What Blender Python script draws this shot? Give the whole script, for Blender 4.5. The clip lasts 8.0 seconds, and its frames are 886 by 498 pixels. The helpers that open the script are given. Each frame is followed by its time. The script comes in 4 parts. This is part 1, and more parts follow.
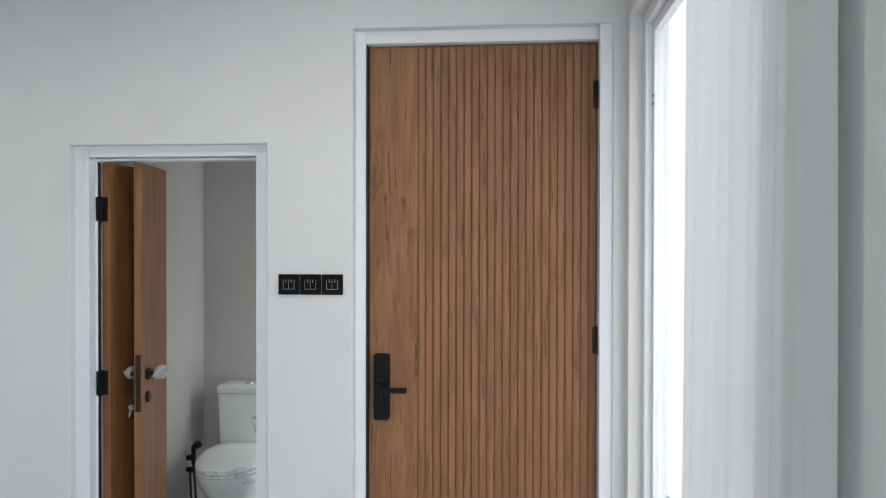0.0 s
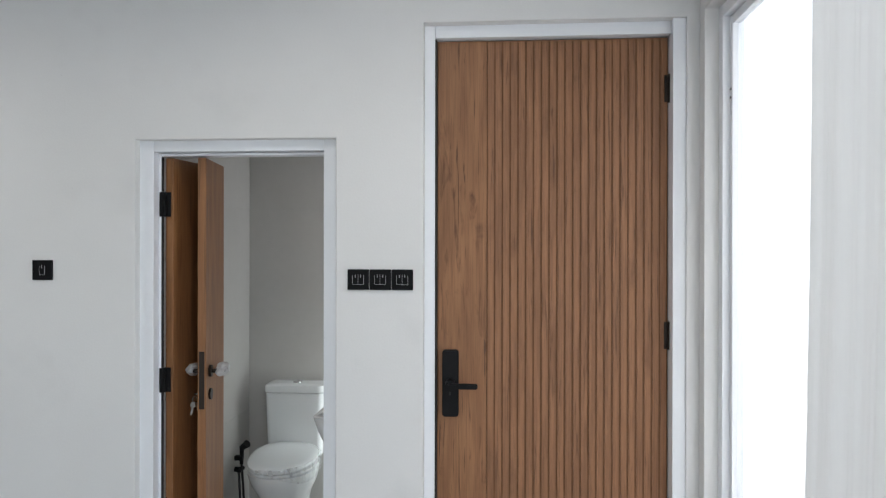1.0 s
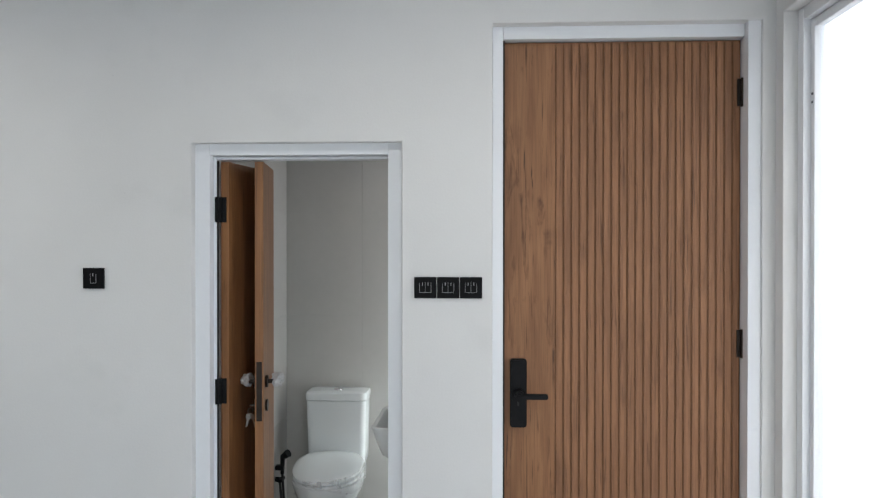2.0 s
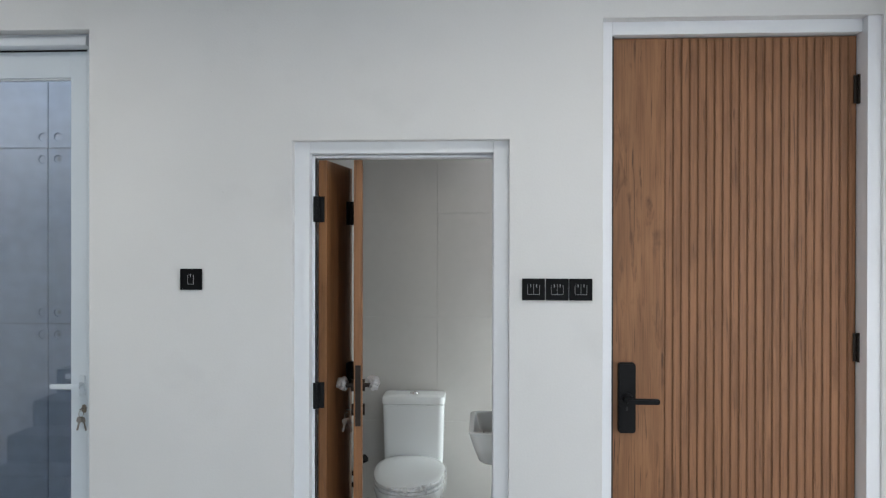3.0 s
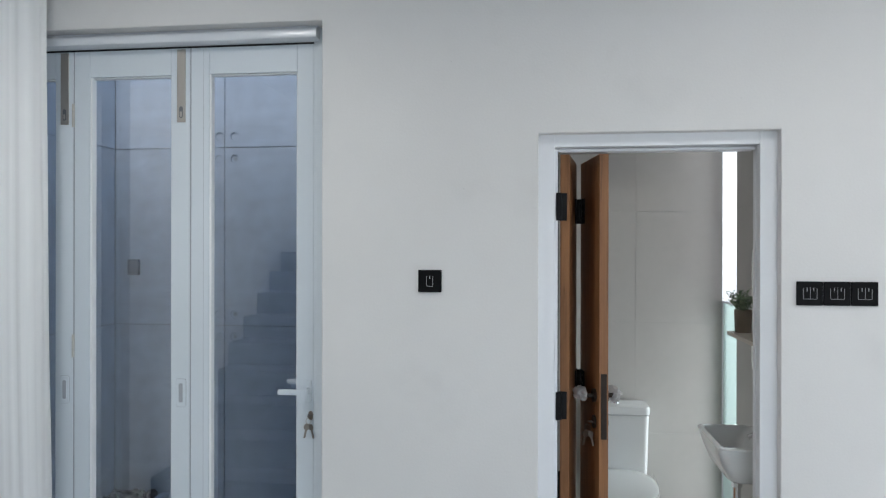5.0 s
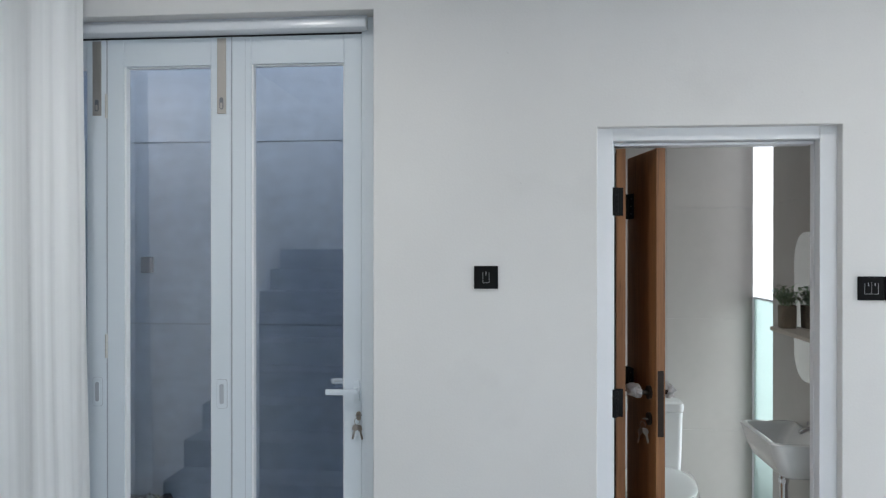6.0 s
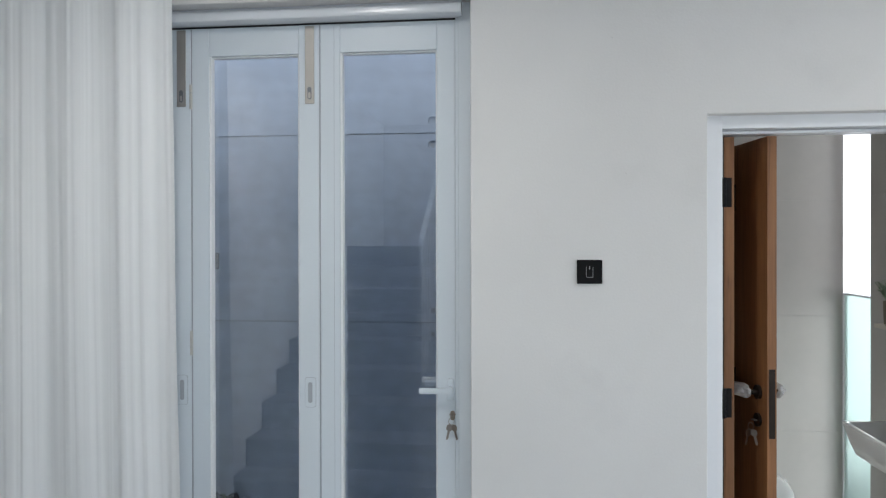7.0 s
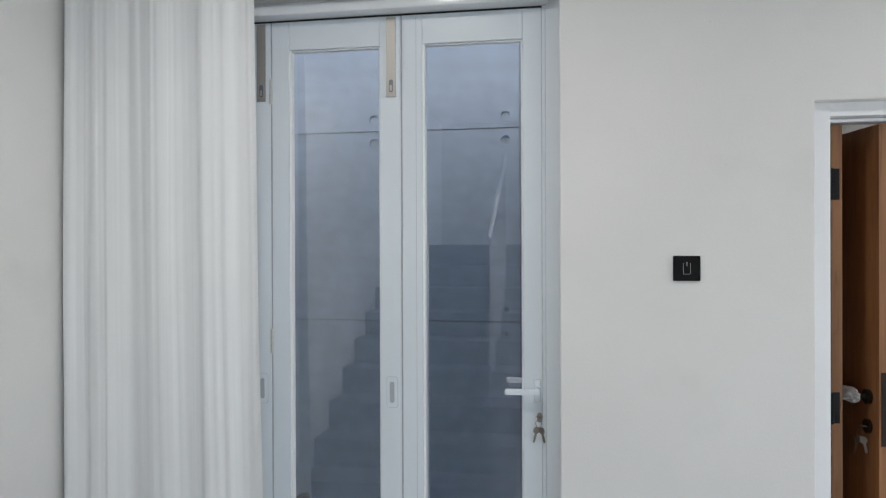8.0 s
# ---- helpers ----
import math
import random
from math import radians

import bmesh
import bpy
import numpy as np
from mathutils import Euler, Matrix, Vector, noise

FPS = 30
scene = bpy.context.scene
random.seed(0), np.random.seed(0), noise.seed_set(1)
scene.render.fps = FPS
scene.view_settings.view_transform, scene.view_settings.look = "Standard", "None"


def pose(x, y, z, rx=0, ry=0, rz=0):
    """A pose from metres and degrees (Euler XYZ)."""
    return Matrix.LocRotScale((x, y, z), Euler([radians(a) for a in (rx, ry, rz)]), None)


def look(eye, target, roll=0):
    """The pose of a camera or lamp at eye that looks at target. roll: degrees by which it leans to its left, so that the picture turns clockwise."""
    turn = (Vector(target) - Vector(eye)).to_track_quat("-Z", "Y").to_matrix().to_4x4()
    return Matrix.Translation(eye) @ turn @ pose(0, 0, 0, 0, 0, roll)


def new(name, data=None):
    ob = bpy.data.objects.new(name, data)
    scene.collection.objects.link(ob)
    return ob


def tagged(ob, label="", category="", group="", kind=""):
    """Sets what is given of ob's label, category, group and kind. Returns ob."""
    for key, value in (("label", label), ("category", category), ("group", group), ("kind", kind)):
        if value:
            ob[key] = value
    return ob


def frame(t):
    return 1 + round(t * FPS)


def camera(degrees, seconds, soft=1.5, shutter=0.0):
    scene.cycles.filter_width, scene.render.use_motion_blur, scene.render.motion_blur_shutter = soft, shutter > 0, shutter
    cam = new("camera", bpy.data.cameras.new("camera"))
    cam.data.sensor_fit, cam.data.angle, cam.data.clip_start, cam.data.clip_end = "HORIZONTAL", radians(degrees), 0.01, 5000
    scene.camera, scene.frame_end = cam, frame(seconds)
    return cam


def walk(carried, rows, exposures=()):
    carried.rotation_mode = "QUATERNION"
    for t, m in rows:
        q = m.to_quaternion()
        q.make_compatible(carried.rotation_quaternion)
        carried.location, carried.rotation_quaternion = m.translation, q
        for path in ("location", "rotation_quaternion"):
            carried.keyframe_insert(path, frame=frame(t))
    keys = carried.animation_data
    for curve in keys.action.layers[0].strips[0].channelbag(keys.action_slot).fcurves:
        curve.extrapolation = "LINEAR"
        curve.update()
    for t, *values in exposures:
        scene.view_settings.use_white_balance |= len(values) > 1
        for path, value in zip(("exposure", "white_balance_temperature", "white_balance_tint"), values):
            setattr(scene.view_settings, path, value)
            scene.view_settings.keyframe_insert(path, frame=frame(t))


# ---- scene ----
cam = camera(60.4, 8.0, 1.25)
PATH = [
    (0, (0.176, 0.031, 1.571), (-0.004, 2.023, 1.552), 0.1),
    (0.5, (0.022, 0.025, 1.537), (-0.164, 2.017, 1.534), 0.1),
    (1, (-0.127, 0.022, 1.525), (-0.291, 2.015, 1.523), 0.1),
    (2.5, (-0.682, 0.111, 1.58), (-0.78, 2.109, 1.565), 0.0),
    (3, (-0.884, 0.13, 1.561), (-0.998, 2.126, 1.554), 0.1),
    (3.5, (-1.072, 0.156, 1.552), (-1.218, 2.15, 1.546), 0.0),
    (4, (-1.247, 0.201, 1.541), (-1.425, 2.193, 1.536), 0.0),
    (4.5, (-1.419, 0.234, 1.554), (-1.643, 2.221, 1.55), 0.0),
    (5, (-1.599, 0.257, 1.551), (-1.867, 2.239, 1.55), 0.1),
    (5.2, (-1.667, 0.266, 1.544), (-1.943, 2.247, 1.546), 0.1),
    (6.3, (-2.023, 0.291, 1.541), (-2.182, 2.285, 1.531), 0.0),
    (6.5, (-2.088, 0.302, 1.54), (-2.254, 2.295, 1.528), -0.0),
    (7, (-2.214, 0.355, 1.523), (-2.445, 2.341, 1.514), -0.1),
    (7.5, (-2.291, 0.402, 1.521), (-2.585, 2.38, 1.505), -0.2),
    (8, (-2.36, 0.42, 1.507), (-2.713, 2.388, 1.5), -0.2),
]
walk(cam, [(t, look(eye, target, roll)) for t, eye, target, roll in PATH],
     ((0, -0.19, 6400, 10), (2.5, -0.23, 6370, 9), (5, -0.19, 6260, 9), (6.5, -0.17, 6270, 9), (8, -0.12, 6540, 10)))

# ---- world and light ----
world = bpy.data.worlds.new("world")
scene.world = world
world.use_nodes = True
wn = world.node_tree.nodes
sky = wn.new("ShaderNodeTexSky")
sky.sky_type = "NISHITA"
sky.sun_disc = False
sky.sun_elevation = radians(42)
sky.sun_rotation = radians(183)
sky.air_density, sky.dust_density, sky.ozone_density = 1.0, 1.0, 2.0
world.node_tree.links.new(sky.outputs["Color"], wn["Background"].inputs["Color"])
wn["Background"].inputs["Strength"].default_value = 0.21


def area_lamp(name, eye, target, width, height, watts, colour=(1, 1, 1)):
    """A lamp that fills a window's opening and stands for the sky outside it."""
    data = bpy.data.lights.new(name, "AREA")
    data.shape, data.size, data.size_y, data.energy, data.color = "RECTANGLE", width, height, watts, colour
    ob = new(name, data)
    ob.matrix_world = look(eye, target)
    return ob


sun = bpy.data.lights.new("sun", "SUN")
sun.energy, sun.angle, sun.color = 1.5, radians(26), (1.0, 0.985, 0.965)
new("sun", sun).matrix_world = look((-1.0, -6.0, 7.2), (-1.5, 3.0, -1.0))
# added lamp in an unseen opening, to light the room from the right
area_lamp("added_side_light", (0.74, -1.20, 1.35), (-4.0, -1.0, 1.30), 2.55, 2.2, 37, (0.80, 0.91, 1.0))
area_lamp("tall_window_light", (0.700, 2.11, 1.25), (-4.0, 2.11, 1.25), 1.48, 2.2, 2.2, (0.90, 0.96, 1.0))
# fill from behind the camera, added to lift the right-hand wall
area_lamp("added_rear_light", (-1.0, -3.07, 1.35), (-1.0, 3.0, 1.35), 2.35, 2.1, 17, (0.80, 0.91, 1.0))
area_lamp("bath_window_light", (-0.728, 4.03, 0.68), (-1.6, 4.03, 0.68), 0.22, 1.12, 2.2, (0.97, 0.975, 0.985)).data.spread = radians(160)
area_lamp("bath_window_light_upper", (-0.728, 4.03, 1.79), (-1.6, 4.03, 1.79), 0.22, 0.97, 0.85, (0.98, 0.98, 0.98)).data.spread = radians(160)


def downlight_lamp(x, y, watts):
    """The light of a round ceiling lamp."""
    data = bpy.data.lights.new("downlight_lamp", "AREA")
    data.shape, data.size, data.energy, data.color = "DISK", 0.13, watts, (1.0, 0.97, 0.93)
    data.spread = radians(156)
    new("downlight_lamp", data).matrix_world = pose(x, y, 2.925)


# the second lamp, out of view, is added to brighten the right-hand side
DOWNLIGHTS = ((-2.985, 1.755), (-0.60, 1.755))
downlight_lamp(*DOWNLIGHTS[0], 15)
downlight_lamp(*DOWNLIGHTS[1], 9)

# ---- materials ----


def material(name, base, rough=0.5, metal=0.0, vary=0.06, scale=6.0, fine=60.0, bump=0.1, stretch=(1, 1, 1), per_object=0.0, spec=0.5, marks=0.0):
    """Painted, ceramic or metal surface with broad and fine variation of its tone and a fine relief."""
    m = bpy.data.materials.new(name)
    m.use_nodes = True
    n, link = m.node_tree.nodes, m.node_tree.links.new
    b = n["Principled BSDF"]
    b.inputs["Roughness"].default_value = rough
    b.inputs["Metallic"].default_value = metal
    b.inputs["Specular IOR Level"].default_value = spec
    tc, mp = n.new("ShaderNodeTexCoord"), n.new("ShaderNodeMapping")
    mp.inputs["Scale"].default_value = stretch
    link(tc.outputs["Object"], mp.inputs["Vector"])
    broad, grain = n.new("ShaderNodeTexNoise"), n.new("ShaderNodeTexNoise")
    broad.inputs["Scale"].default_value, broad.inputs["Detail"].default_value = scale, 4
    grain.inputs["Scale"].default_value, grain.inputs["Detail"].default_value = fine, 6
    for t in (broad, grain):
        link(mp.outputs["Vector"], t.inputs["Vector"])
    add = n.new("ShaderNodeMath")
    add.operation = "MULTIPLY_ADD"
    add.inputs[1].default_value = 0.35
    link(grain.outputs["Fac"], add.inputs[0])
    link(broad.outputs["Fac"], add.inputs[2])
    last = add.outputs[0]
    if per_object:
        info, more = n.new("ShaderNodeObjectInfo"), n.new("ShaderNodeMath")
        more.operation = "MULTIPLY_ADD"
        more.inputs[1].default_value = per_object
        link(info.outputs["Random"], more.inputs[0])
        link(last, more.inputs[2])
        last = more.outputs[0]
    ramp = n.new("ShaderNodeMapRange")
    ramp.inputs["From Min"].default_value, ramp.inputs["From Max"].default_value = 0.3, 1.05 + per_object
    ramp.inputs["To Min"].default_value, ramp.inputs["To Max"].default_value = 1 - vary, 1 + vary
    link(last, ramp.inputs["Value"])
    mix = n.new("ShaderNodeVectorMath")
    mix.operation = "SCALE"
    mix.inputs[0].default_value = base[:3]
    link(ramp.outputs["Result"], mix.inputs["Scale"])
    colour = mix.outputs["Vector"]
    if marks:
        # faint rubbed patches and a few small specks
        for sc, lo, hi, amount in ((2.6, 0.60, 0.78, marks), (23.0, 0.735, 0.77, marks * 1.6)):
            spot, gate, dim = n.new("ShaderNodeTexNoise"), n.new("ShaderNodeMapRange"), n.new("ShaderNodeVectorMath")
            spot.inputs["Scale"].default_value, spot.inputs["Detail"].default_value = sc, 5
            link(tc.outputs["Object"], spot.inputs["Vector"])
            for k, v in (("From Min", lo), ("From Max", hi), ("To Min", 1.0), ("To Max", 1.0 - amount)):
                gate.inputs[k].default_value = v
            link(spot.outputs["Fac"], gate.inputs["Value"])
            dim.operation = "SCALE"
            link(colour, dim.inputs[0])
            link(gate.outputs["Result"], dim.inputs["Scale"])
            colour = dim.outputs["Vector"]
    link(colour, b.inputs["Base Color"])
    if bump:
        bm_ = n.new("ShaderNodeBump")
        bm_.inputs["Strength"].default_value, bm_.inputs["Distance"].default_value = bump, 0.003
        link(grain.outputs["Fac"], bm_.inputs["Height"])
        link(bm_.outputs["Normal"], b.inputs["Normal"])
    return m


def wood(name, light, dark, seed, grain_scale=1.0, per_object=0.0, knots=0.8, haze=0.6, pore=0.8):
    """Oak laminate: grain that runs upwards, dark pores, a few knots, soft bands."""
    m = bpy.data.materials.new(name)
    m.use_nodes = True
    n, link = m.node_tree.nodes, m.node_tree.links.new
    b = n["Principled BSDF"]
    b.inputs["Roughness"].default_value = 0.52
    tc, mp = n.new("ShaderNodeTexCoord"), n.new("ShaderNodeMapping")
    mp.inputs["Location"].default_value = (seed, seed * 0.7, seed * 1.3)
    src = tc.outputs["Object"]
    if per_object:
        info, off = n.new("ShaderNodeObjectInfo"), n.new("ShaderNodeVectorMath")
        off.operation = "MULTIPLY_ADD"
        link(info.outputs["Random"], off.inputs[0])
        off.inputs[1].default_value = (7.0, 3.0, 11.0)
        link(src, off.inputs[2])
        src = off.outputs[0]
    link(src, mp.inputs["Vector"])

    def layer(sc, stretch, detail=6, rough=0.6, dist=0.0):
        s = n.new("ShaderNodeMapping")
        s.inputs["Scale"].default_value = stretch
        link(mp.outputs["Vector"], s.inputs["Vector"])
        t = n.new("ShaderNodeTexNoise")
        t.inputs["Scale"].default_value, t.inputs["Detail"].default_value = sc * grain_scale, detail
        t.inputs["Roughness"].default_value, t.inputs["Distortion"].default_value = rough, dist
        link(s.outputs["Vector"], t.inputs["Vector"])
        return t.outputs["Fac"]

    def span(v, a, z, lo=0.0, hi=1.0):
        r = n.new("ShaderNodeMapRange")
        for k, x in (("From Min", a), ("From Max", z), ("To Min", lo), ("To Max", hi)):
            r.inputs[k].default_value = x
        link(v, r.inputs["Value"])
        return r.outputs["Result"]

    def mixed(fac, a, c):
        x = n.new("ShaderNodeMix")
        x.data_type = "RGBA"
        link(fac, x.inputs["Factor"])
        for k, v in ((6, a), (7, c)):
            if isinstance(v, tuple):
                x.inputs[k].default_value = (*v, 1)
            else:
                link(v, x.inputs[k])
        return x.outputs[2]

    bands = layer(26, (1, 1, 0.09), 4, 0.55, 0.5)
    fibre = layer(190, (1, 1, 0.022), 6, 0.72)
    pores = layer(80, (1, 1, 0.04), 4, 0.62, 0.5)
    smudge = layer(17, (1, 1, 0.22), 5, 0.62, 1.4)
    mid = tuple(0.55 * a + 0.45 * c for a, c in zip(light, dark))
    col = mixed(span(bands, 0.36, 0.66), mid, light)
    col = mixed(span(fibre, 0.47, 0.72, 0, 0.62), col, dark)
    col = mixed(span(pores, 0.60, 0.68, 0, pore), col, tuple(0.55 * d for d in dark))
    col = mixed(span(smudge, 0.60, 0.74, 0, haze), col, tuple(0.8 * d for d in dark))
    # scattered small knots, drawn out along the grain
    bent, ks = n.new("ShaderNodeVectorMath"), n.new("ShaderNodeMapping")
    bent.operation = "MULTIPLY_ADD"
    wob = n.new("ShaderNodeTexNoise")
    wob.inputs["Scale"].default_value, wob.inputs["Detail"].default_value = 30, 3
    link(mp.outputs["Vector"], wob.inputs["Vector"])
    link(wob.outputs["Color"], bent.inputs[0])
    bent.inputs[1].default_value = (0.035, 0.035, 0.05)
    link(mp.outputs["Vector"], bent.inputs[2])
    link(bent.outputs[0], ks.inputs["Vector"])
    ks.inputs["Scale"].default_value = (1, 1, 0.36)
    vo = n.new("ShaderNodeTexVoronoi")
    vo.inputs["Scale"].default_value = 11
    link(ks.outputs["Vector"], vo.inputs["Vector"])
    split = n.new("ShaderNodeSeparateColor")
    link(vo.outputs["Color"], split.inputs["Color"])
    near, pick = span(vo.outputs["Distance"], 0.04, 0.34, 1, 0), span(split.outputs["Red"], 0.45, 0.75)
    both = n.new("ShaderNodeMath")
    both.operation = "MULTIPLY"
    link(near, both.inputs[0])
    link(pick, both.inputs[1])
    col = mixed(span(both.outputs[0], 0, 1, 0, knots), col, tuple(0.5 * d for d in dark))
    tone = layer(1.7, (1, 1, 0.5), 2)
    col = mixed(span(tone, 0.55, 0.8, 0, 0.3), col, dark)
    link(col, b.inputs["Base Color"])
    bm_ = n.new("ShaderNodeBump")
    bm_.inputs["Strength"].default_value, bm_.inputs["Distance"].default_value = 0.25, 0.001
    link(fibre, bm_.inputs["Height"])
    link(bm_.outputs["Normal"], b.inputs["Normal"])
    return m


def glass(name, tint=(1, 1, 1), rough=0.0, ior=1.45):
    m = bpy.data.materials.new(name)
    m.use_nodes = True
    b = m.node_tree.nodes["Principled BSDF"]
    b.inputs["Base Color"].default_value = (*tint, 1)
    b.inputs["Transmission Weight"].default_value = 1
    b.inputs["Roughness"].default_value = rough
    b.inputs["IOR"].default_value = ior
    return m


def sheer(name, base, clear, through_light, grain=90, stretch=0.06):
    """Thin woven cloth: part lets light straight through, part scatters it on both sides."""
    m = bpy.data.materials.new(name)
    m.use_nodes = True
    n, link = m.node_tree.nodes, m.node_tree.links.new
    n.remove(n["Principled BSDF"])
    d, t, c = n.new("ShaderNodeBsdfDiffuse"), n.new("ShaderNodeBsdfTranslucent"), n.new("ShaderNodeBsdfTransparent")
    a, z = n.new("ShaderNodeMixShader"), n.new("ShaderNodeMixShader")
    tc, mp, no = n.new("ShaderNodeTexCoord"), n.new("ShaderNodeMapping"), n.new("ShaderNodeTexNoise")
    mp.inputs["Scale"].default_value = (1, 1, stretch)
    no.inputs["Scale"].default_value, no.inputs["Detail"].default_value = grain, 4
    link(tc.outputs["Object"], mp.inputs["Vector"])
    link(mp.outputs["Vector"], no.inputs["Vector"])
    r = n.new("ShaderNodeMapRange")
    r.inputs["To Min"].default_value, r.inputs["To Max"].default_value = clear * 0.4, clear * 1.6
    link(no.outputs["Fac"], r.inputs["Value"])
    link(r.outputs["Result"], z.inputs["Fac"])
    for s in (d, t):
        s.inputs["Color"].default_value = (*base, 1)
    a.inputs["Fac"].default_value = through_light
    link(d.outputs[0], a.inputs[1])
    link(t.outputs[0], a.inputs[2])
    link(a.outputs[0], z.inputs[1])
    link(c.outputs[0], z.inputs[2])
    link(z.outputs[0], n["Material Output"].inputs["Surface"])
    return m


def glow(name, colour, strength):
    m = bpy.data.materials.new(name)
    m.use_nodes = True
    b = m.node_tree.nodes["Principled BSDF"]
    b.inputs["Base Color"].default_value = (*colour, 1)
    b.inputs["Emission Color"].default_value = (*colour, 1)
    b.inputs["Emission Strength"].default_value = strength
    return m


PAINT = material("wall_paint", (0.765, 0.76, 0.753), 0.75, vary=0.04, scale=2.2, fine=120, bump=0.16, spec=0.25, marks=0.07)
CEIL = material("ceiling_paint", (0.82, 0.82, 0.81), 0.85, vary=0.02, scale=1.0, fine=90, bump=0.05, spec=0.2)
FRAME = material("frame_paint", (0.875, 0.892, 0.925), 0.38, vary=0.03, scale=3, fine=80, bump=0.03)
ALU = material("white_coated_aluminium", (0.725, 0.785, 0.84), 0.33, vary=0.025, scale=2.5, fine=90, bump=0.02)
OAK = wood("oak_laminate", (0.365, 0.172, 0.077), (0.130, 0.054, 0.022), 1.3, 1.0, 0.0, 1.0, 0.85, 0.95)
OAK_SLAT = wood("oak_slat", (0.35, 0.166, 0.078), (0.150, 0.066, 0.030), 4.1, 1.0, 1.0, 0.35, 0.25, 0.6)
OAK_BATH = wood("oak_bath_door", (0.33, 0.150, 0.058), (0.135, 0.053, 0.020), 8.7, 0.9, 0.0, 0.3, 0.5, 0.5)
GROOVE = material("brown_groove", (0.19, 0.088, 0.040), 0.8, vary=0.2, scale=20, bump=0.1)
BLACK = material("black_coated_metal", (0.009, 0.009, 0.010), 0.5, vary=0.25, scale=30, fine=200, bump=0.05, spec=0.16)
BLACK_PLATE = material("black_switch_plastic", (0.007, 0.007, 0.008), 0.45, vary=0.25, scale=25, fine=150, bump=0.03, spec=0.10)
BRONZE = material("dark_bronze", (0.030, 0.022, 0.018), 0.42, 0.7, vary=0.25, scale=30, bump=0.05)
STEEL = material("brushed_steel", (0.47, 0.45, 0.425), 0.48, 1.0, vary=0.12, scale=8, fine=160, bump=0.08, stretch=(1, 1, 0.08))
CHROME = material("chrome", (0.75, 0.75, 0.76), 0.12, 1.0, vary=0.04, bump=0.0)
KEY = material("nickel_key", (0.29, 0.26, 0.235), 0.28, 1.0, vary=0.15, scale=60, bump=0.05)
CERAMIC = material("white_ceramic", (0.80, 0.82, 0.82), 0.10, vary=0.012, scale=4, fine=30, bump=0.0)
TILE = material("beige_grey_tile", (0.46, 0.446, 0.424), 0.30, vary=0.07, scale=3.0, fine=24, bump=0.03, per_object=0.12)
GROUT = material("grey_grout", (0.47, 0.465, 0.45), 0.8, vary=0.1, scale=20, bump=0.1)
CONCRETE = material("concrete_panel", (0.45, 0.51, 0.575), 0.72, vary=0.20, scale=9.0, fine=42, bump=0.5, per_object=0.05, stretch=(1, 1, 1.5))
CONCRETE_JOINT = material("concrete_joint", (0.33, 0.36, 0.39), 0.9, vary=0.1, bump=0.1)
FLOOR_TILE = material("floor_tile", (0.49, 0.485, 0.465), 0.25, vary=0.05, scale=2.5, fine=25, bump=0.02, per_object=0.1)
PEBBLE = material("dark_pebble", (0.09, 0.09, 0.088), 0.7, vary=0.4, scale=14, fine=60, bump=0.2)
STONE_STAIR = material("grey_stair_stone", (0.06, 0.06, 0.063), 0.5, vary=0.12, scale=5, fine=60, bump=0.05, per_object=0.1)
LEAF = material("leaf_green", (0.25, 0.34, 0.22), 0.55, vary=0.4, scale=40, bump=0.1, per_object=0.3)
POT = material("brown_grey_pot", (0.20, 0.165, 0.125), 0.75, vary=0.15, scale=25, fine=120, bump=0.25)
SHELF = material("shelf_board", (0.60, 0.55, 0.48), 0.45, vary=0.06, scale=8, bump=0.05)
WRAP = sheer("plastic_film", (0.82, 0.82, 0.83), 0.22, 0.35)
SHEER = sheer("sheer_voile", (0.82, 0.825, 0.82), 0.03, 0.18)
# cool light from the light well is put into this bluish base colour
SHEER_LEFT = sheer("sheer_voile_cool_lit", (0.93, 0.945, 0.955), 0.03, 0.07)
PANE = glass("clear_glass", (0.96, 0.98, 0.995))
PANE_DOOR = glass("door_glass", (0.94, 0.965, 0.985), 0.0, 2.0)
PANE_GREEN = glass("frosted_green_glass", (0.72, 0.935, 0.87), 0.28)
MIRROR = material("mirror_silver", (0.86, 0.88, 0.88), 0.015, 1.0, vary=0.0, bump=0.0)
SWITCH_LINE = material("pale_grey_print", (0.42, 0.42, 0.43), 0.5, vary=0.05, bump=0.0)
RUBBER = material("black_rubber", (0.012, 0.012, 0.012), 0.55, vary=0.2, bump=0.05)
OUTLET = material("grey_box", (0.17, 0.18, 0.20), 0.5, vary=0.1, bump=0.05)
# near-black that puts the shade of gaps and holes into the colour
GAP_SHADE = material("shadow_gap", (0.02, 0.02, 0.022), 0.9, vary=0.1, bump=0.0)
LAMP_FACE = glow("lamp_diffuser", (1.0, 0.97, 0.93), 6.0)
OUTSIDE = glow("overcast_distance", (1.0, 1.0, 1.0), 1.35)

# ---- building blocks ----


def bm_box(x0, x1, y0, y1, z0, z1, bevel=0.0, seg=2):
    bm = bmesh.new()
    bmesh.ops.create_cube(bm, size=1, matrix=Matrix.LocRotScale(((x0 + x1) / 2, (y0 + y1) / 2, (z0 + z1) / 2), None, (x1 - x0, y1 - y0, z1 - z0)))
    if bevel:
        bmesh.ops.bevel(bm, geom=bm.edges[:], offset=bevel, segments=seg, affect="EDGES", profile=0.5)
    return bm


def joined(*bms):
    """One bmesh out of several."""
    out = bmesh.new()
    for b in bms:
        me = bpy.data.meshes.new("tmp")
        b.to_mesh(me)
        b.free()
        out.from_mesh(me)
        bpy.data.meshes.remove(me)
    return out


def moved(bm, m):
    bmesh.ops.transform(bm, matrix=m, verts=bm.verts[:])
    return bm


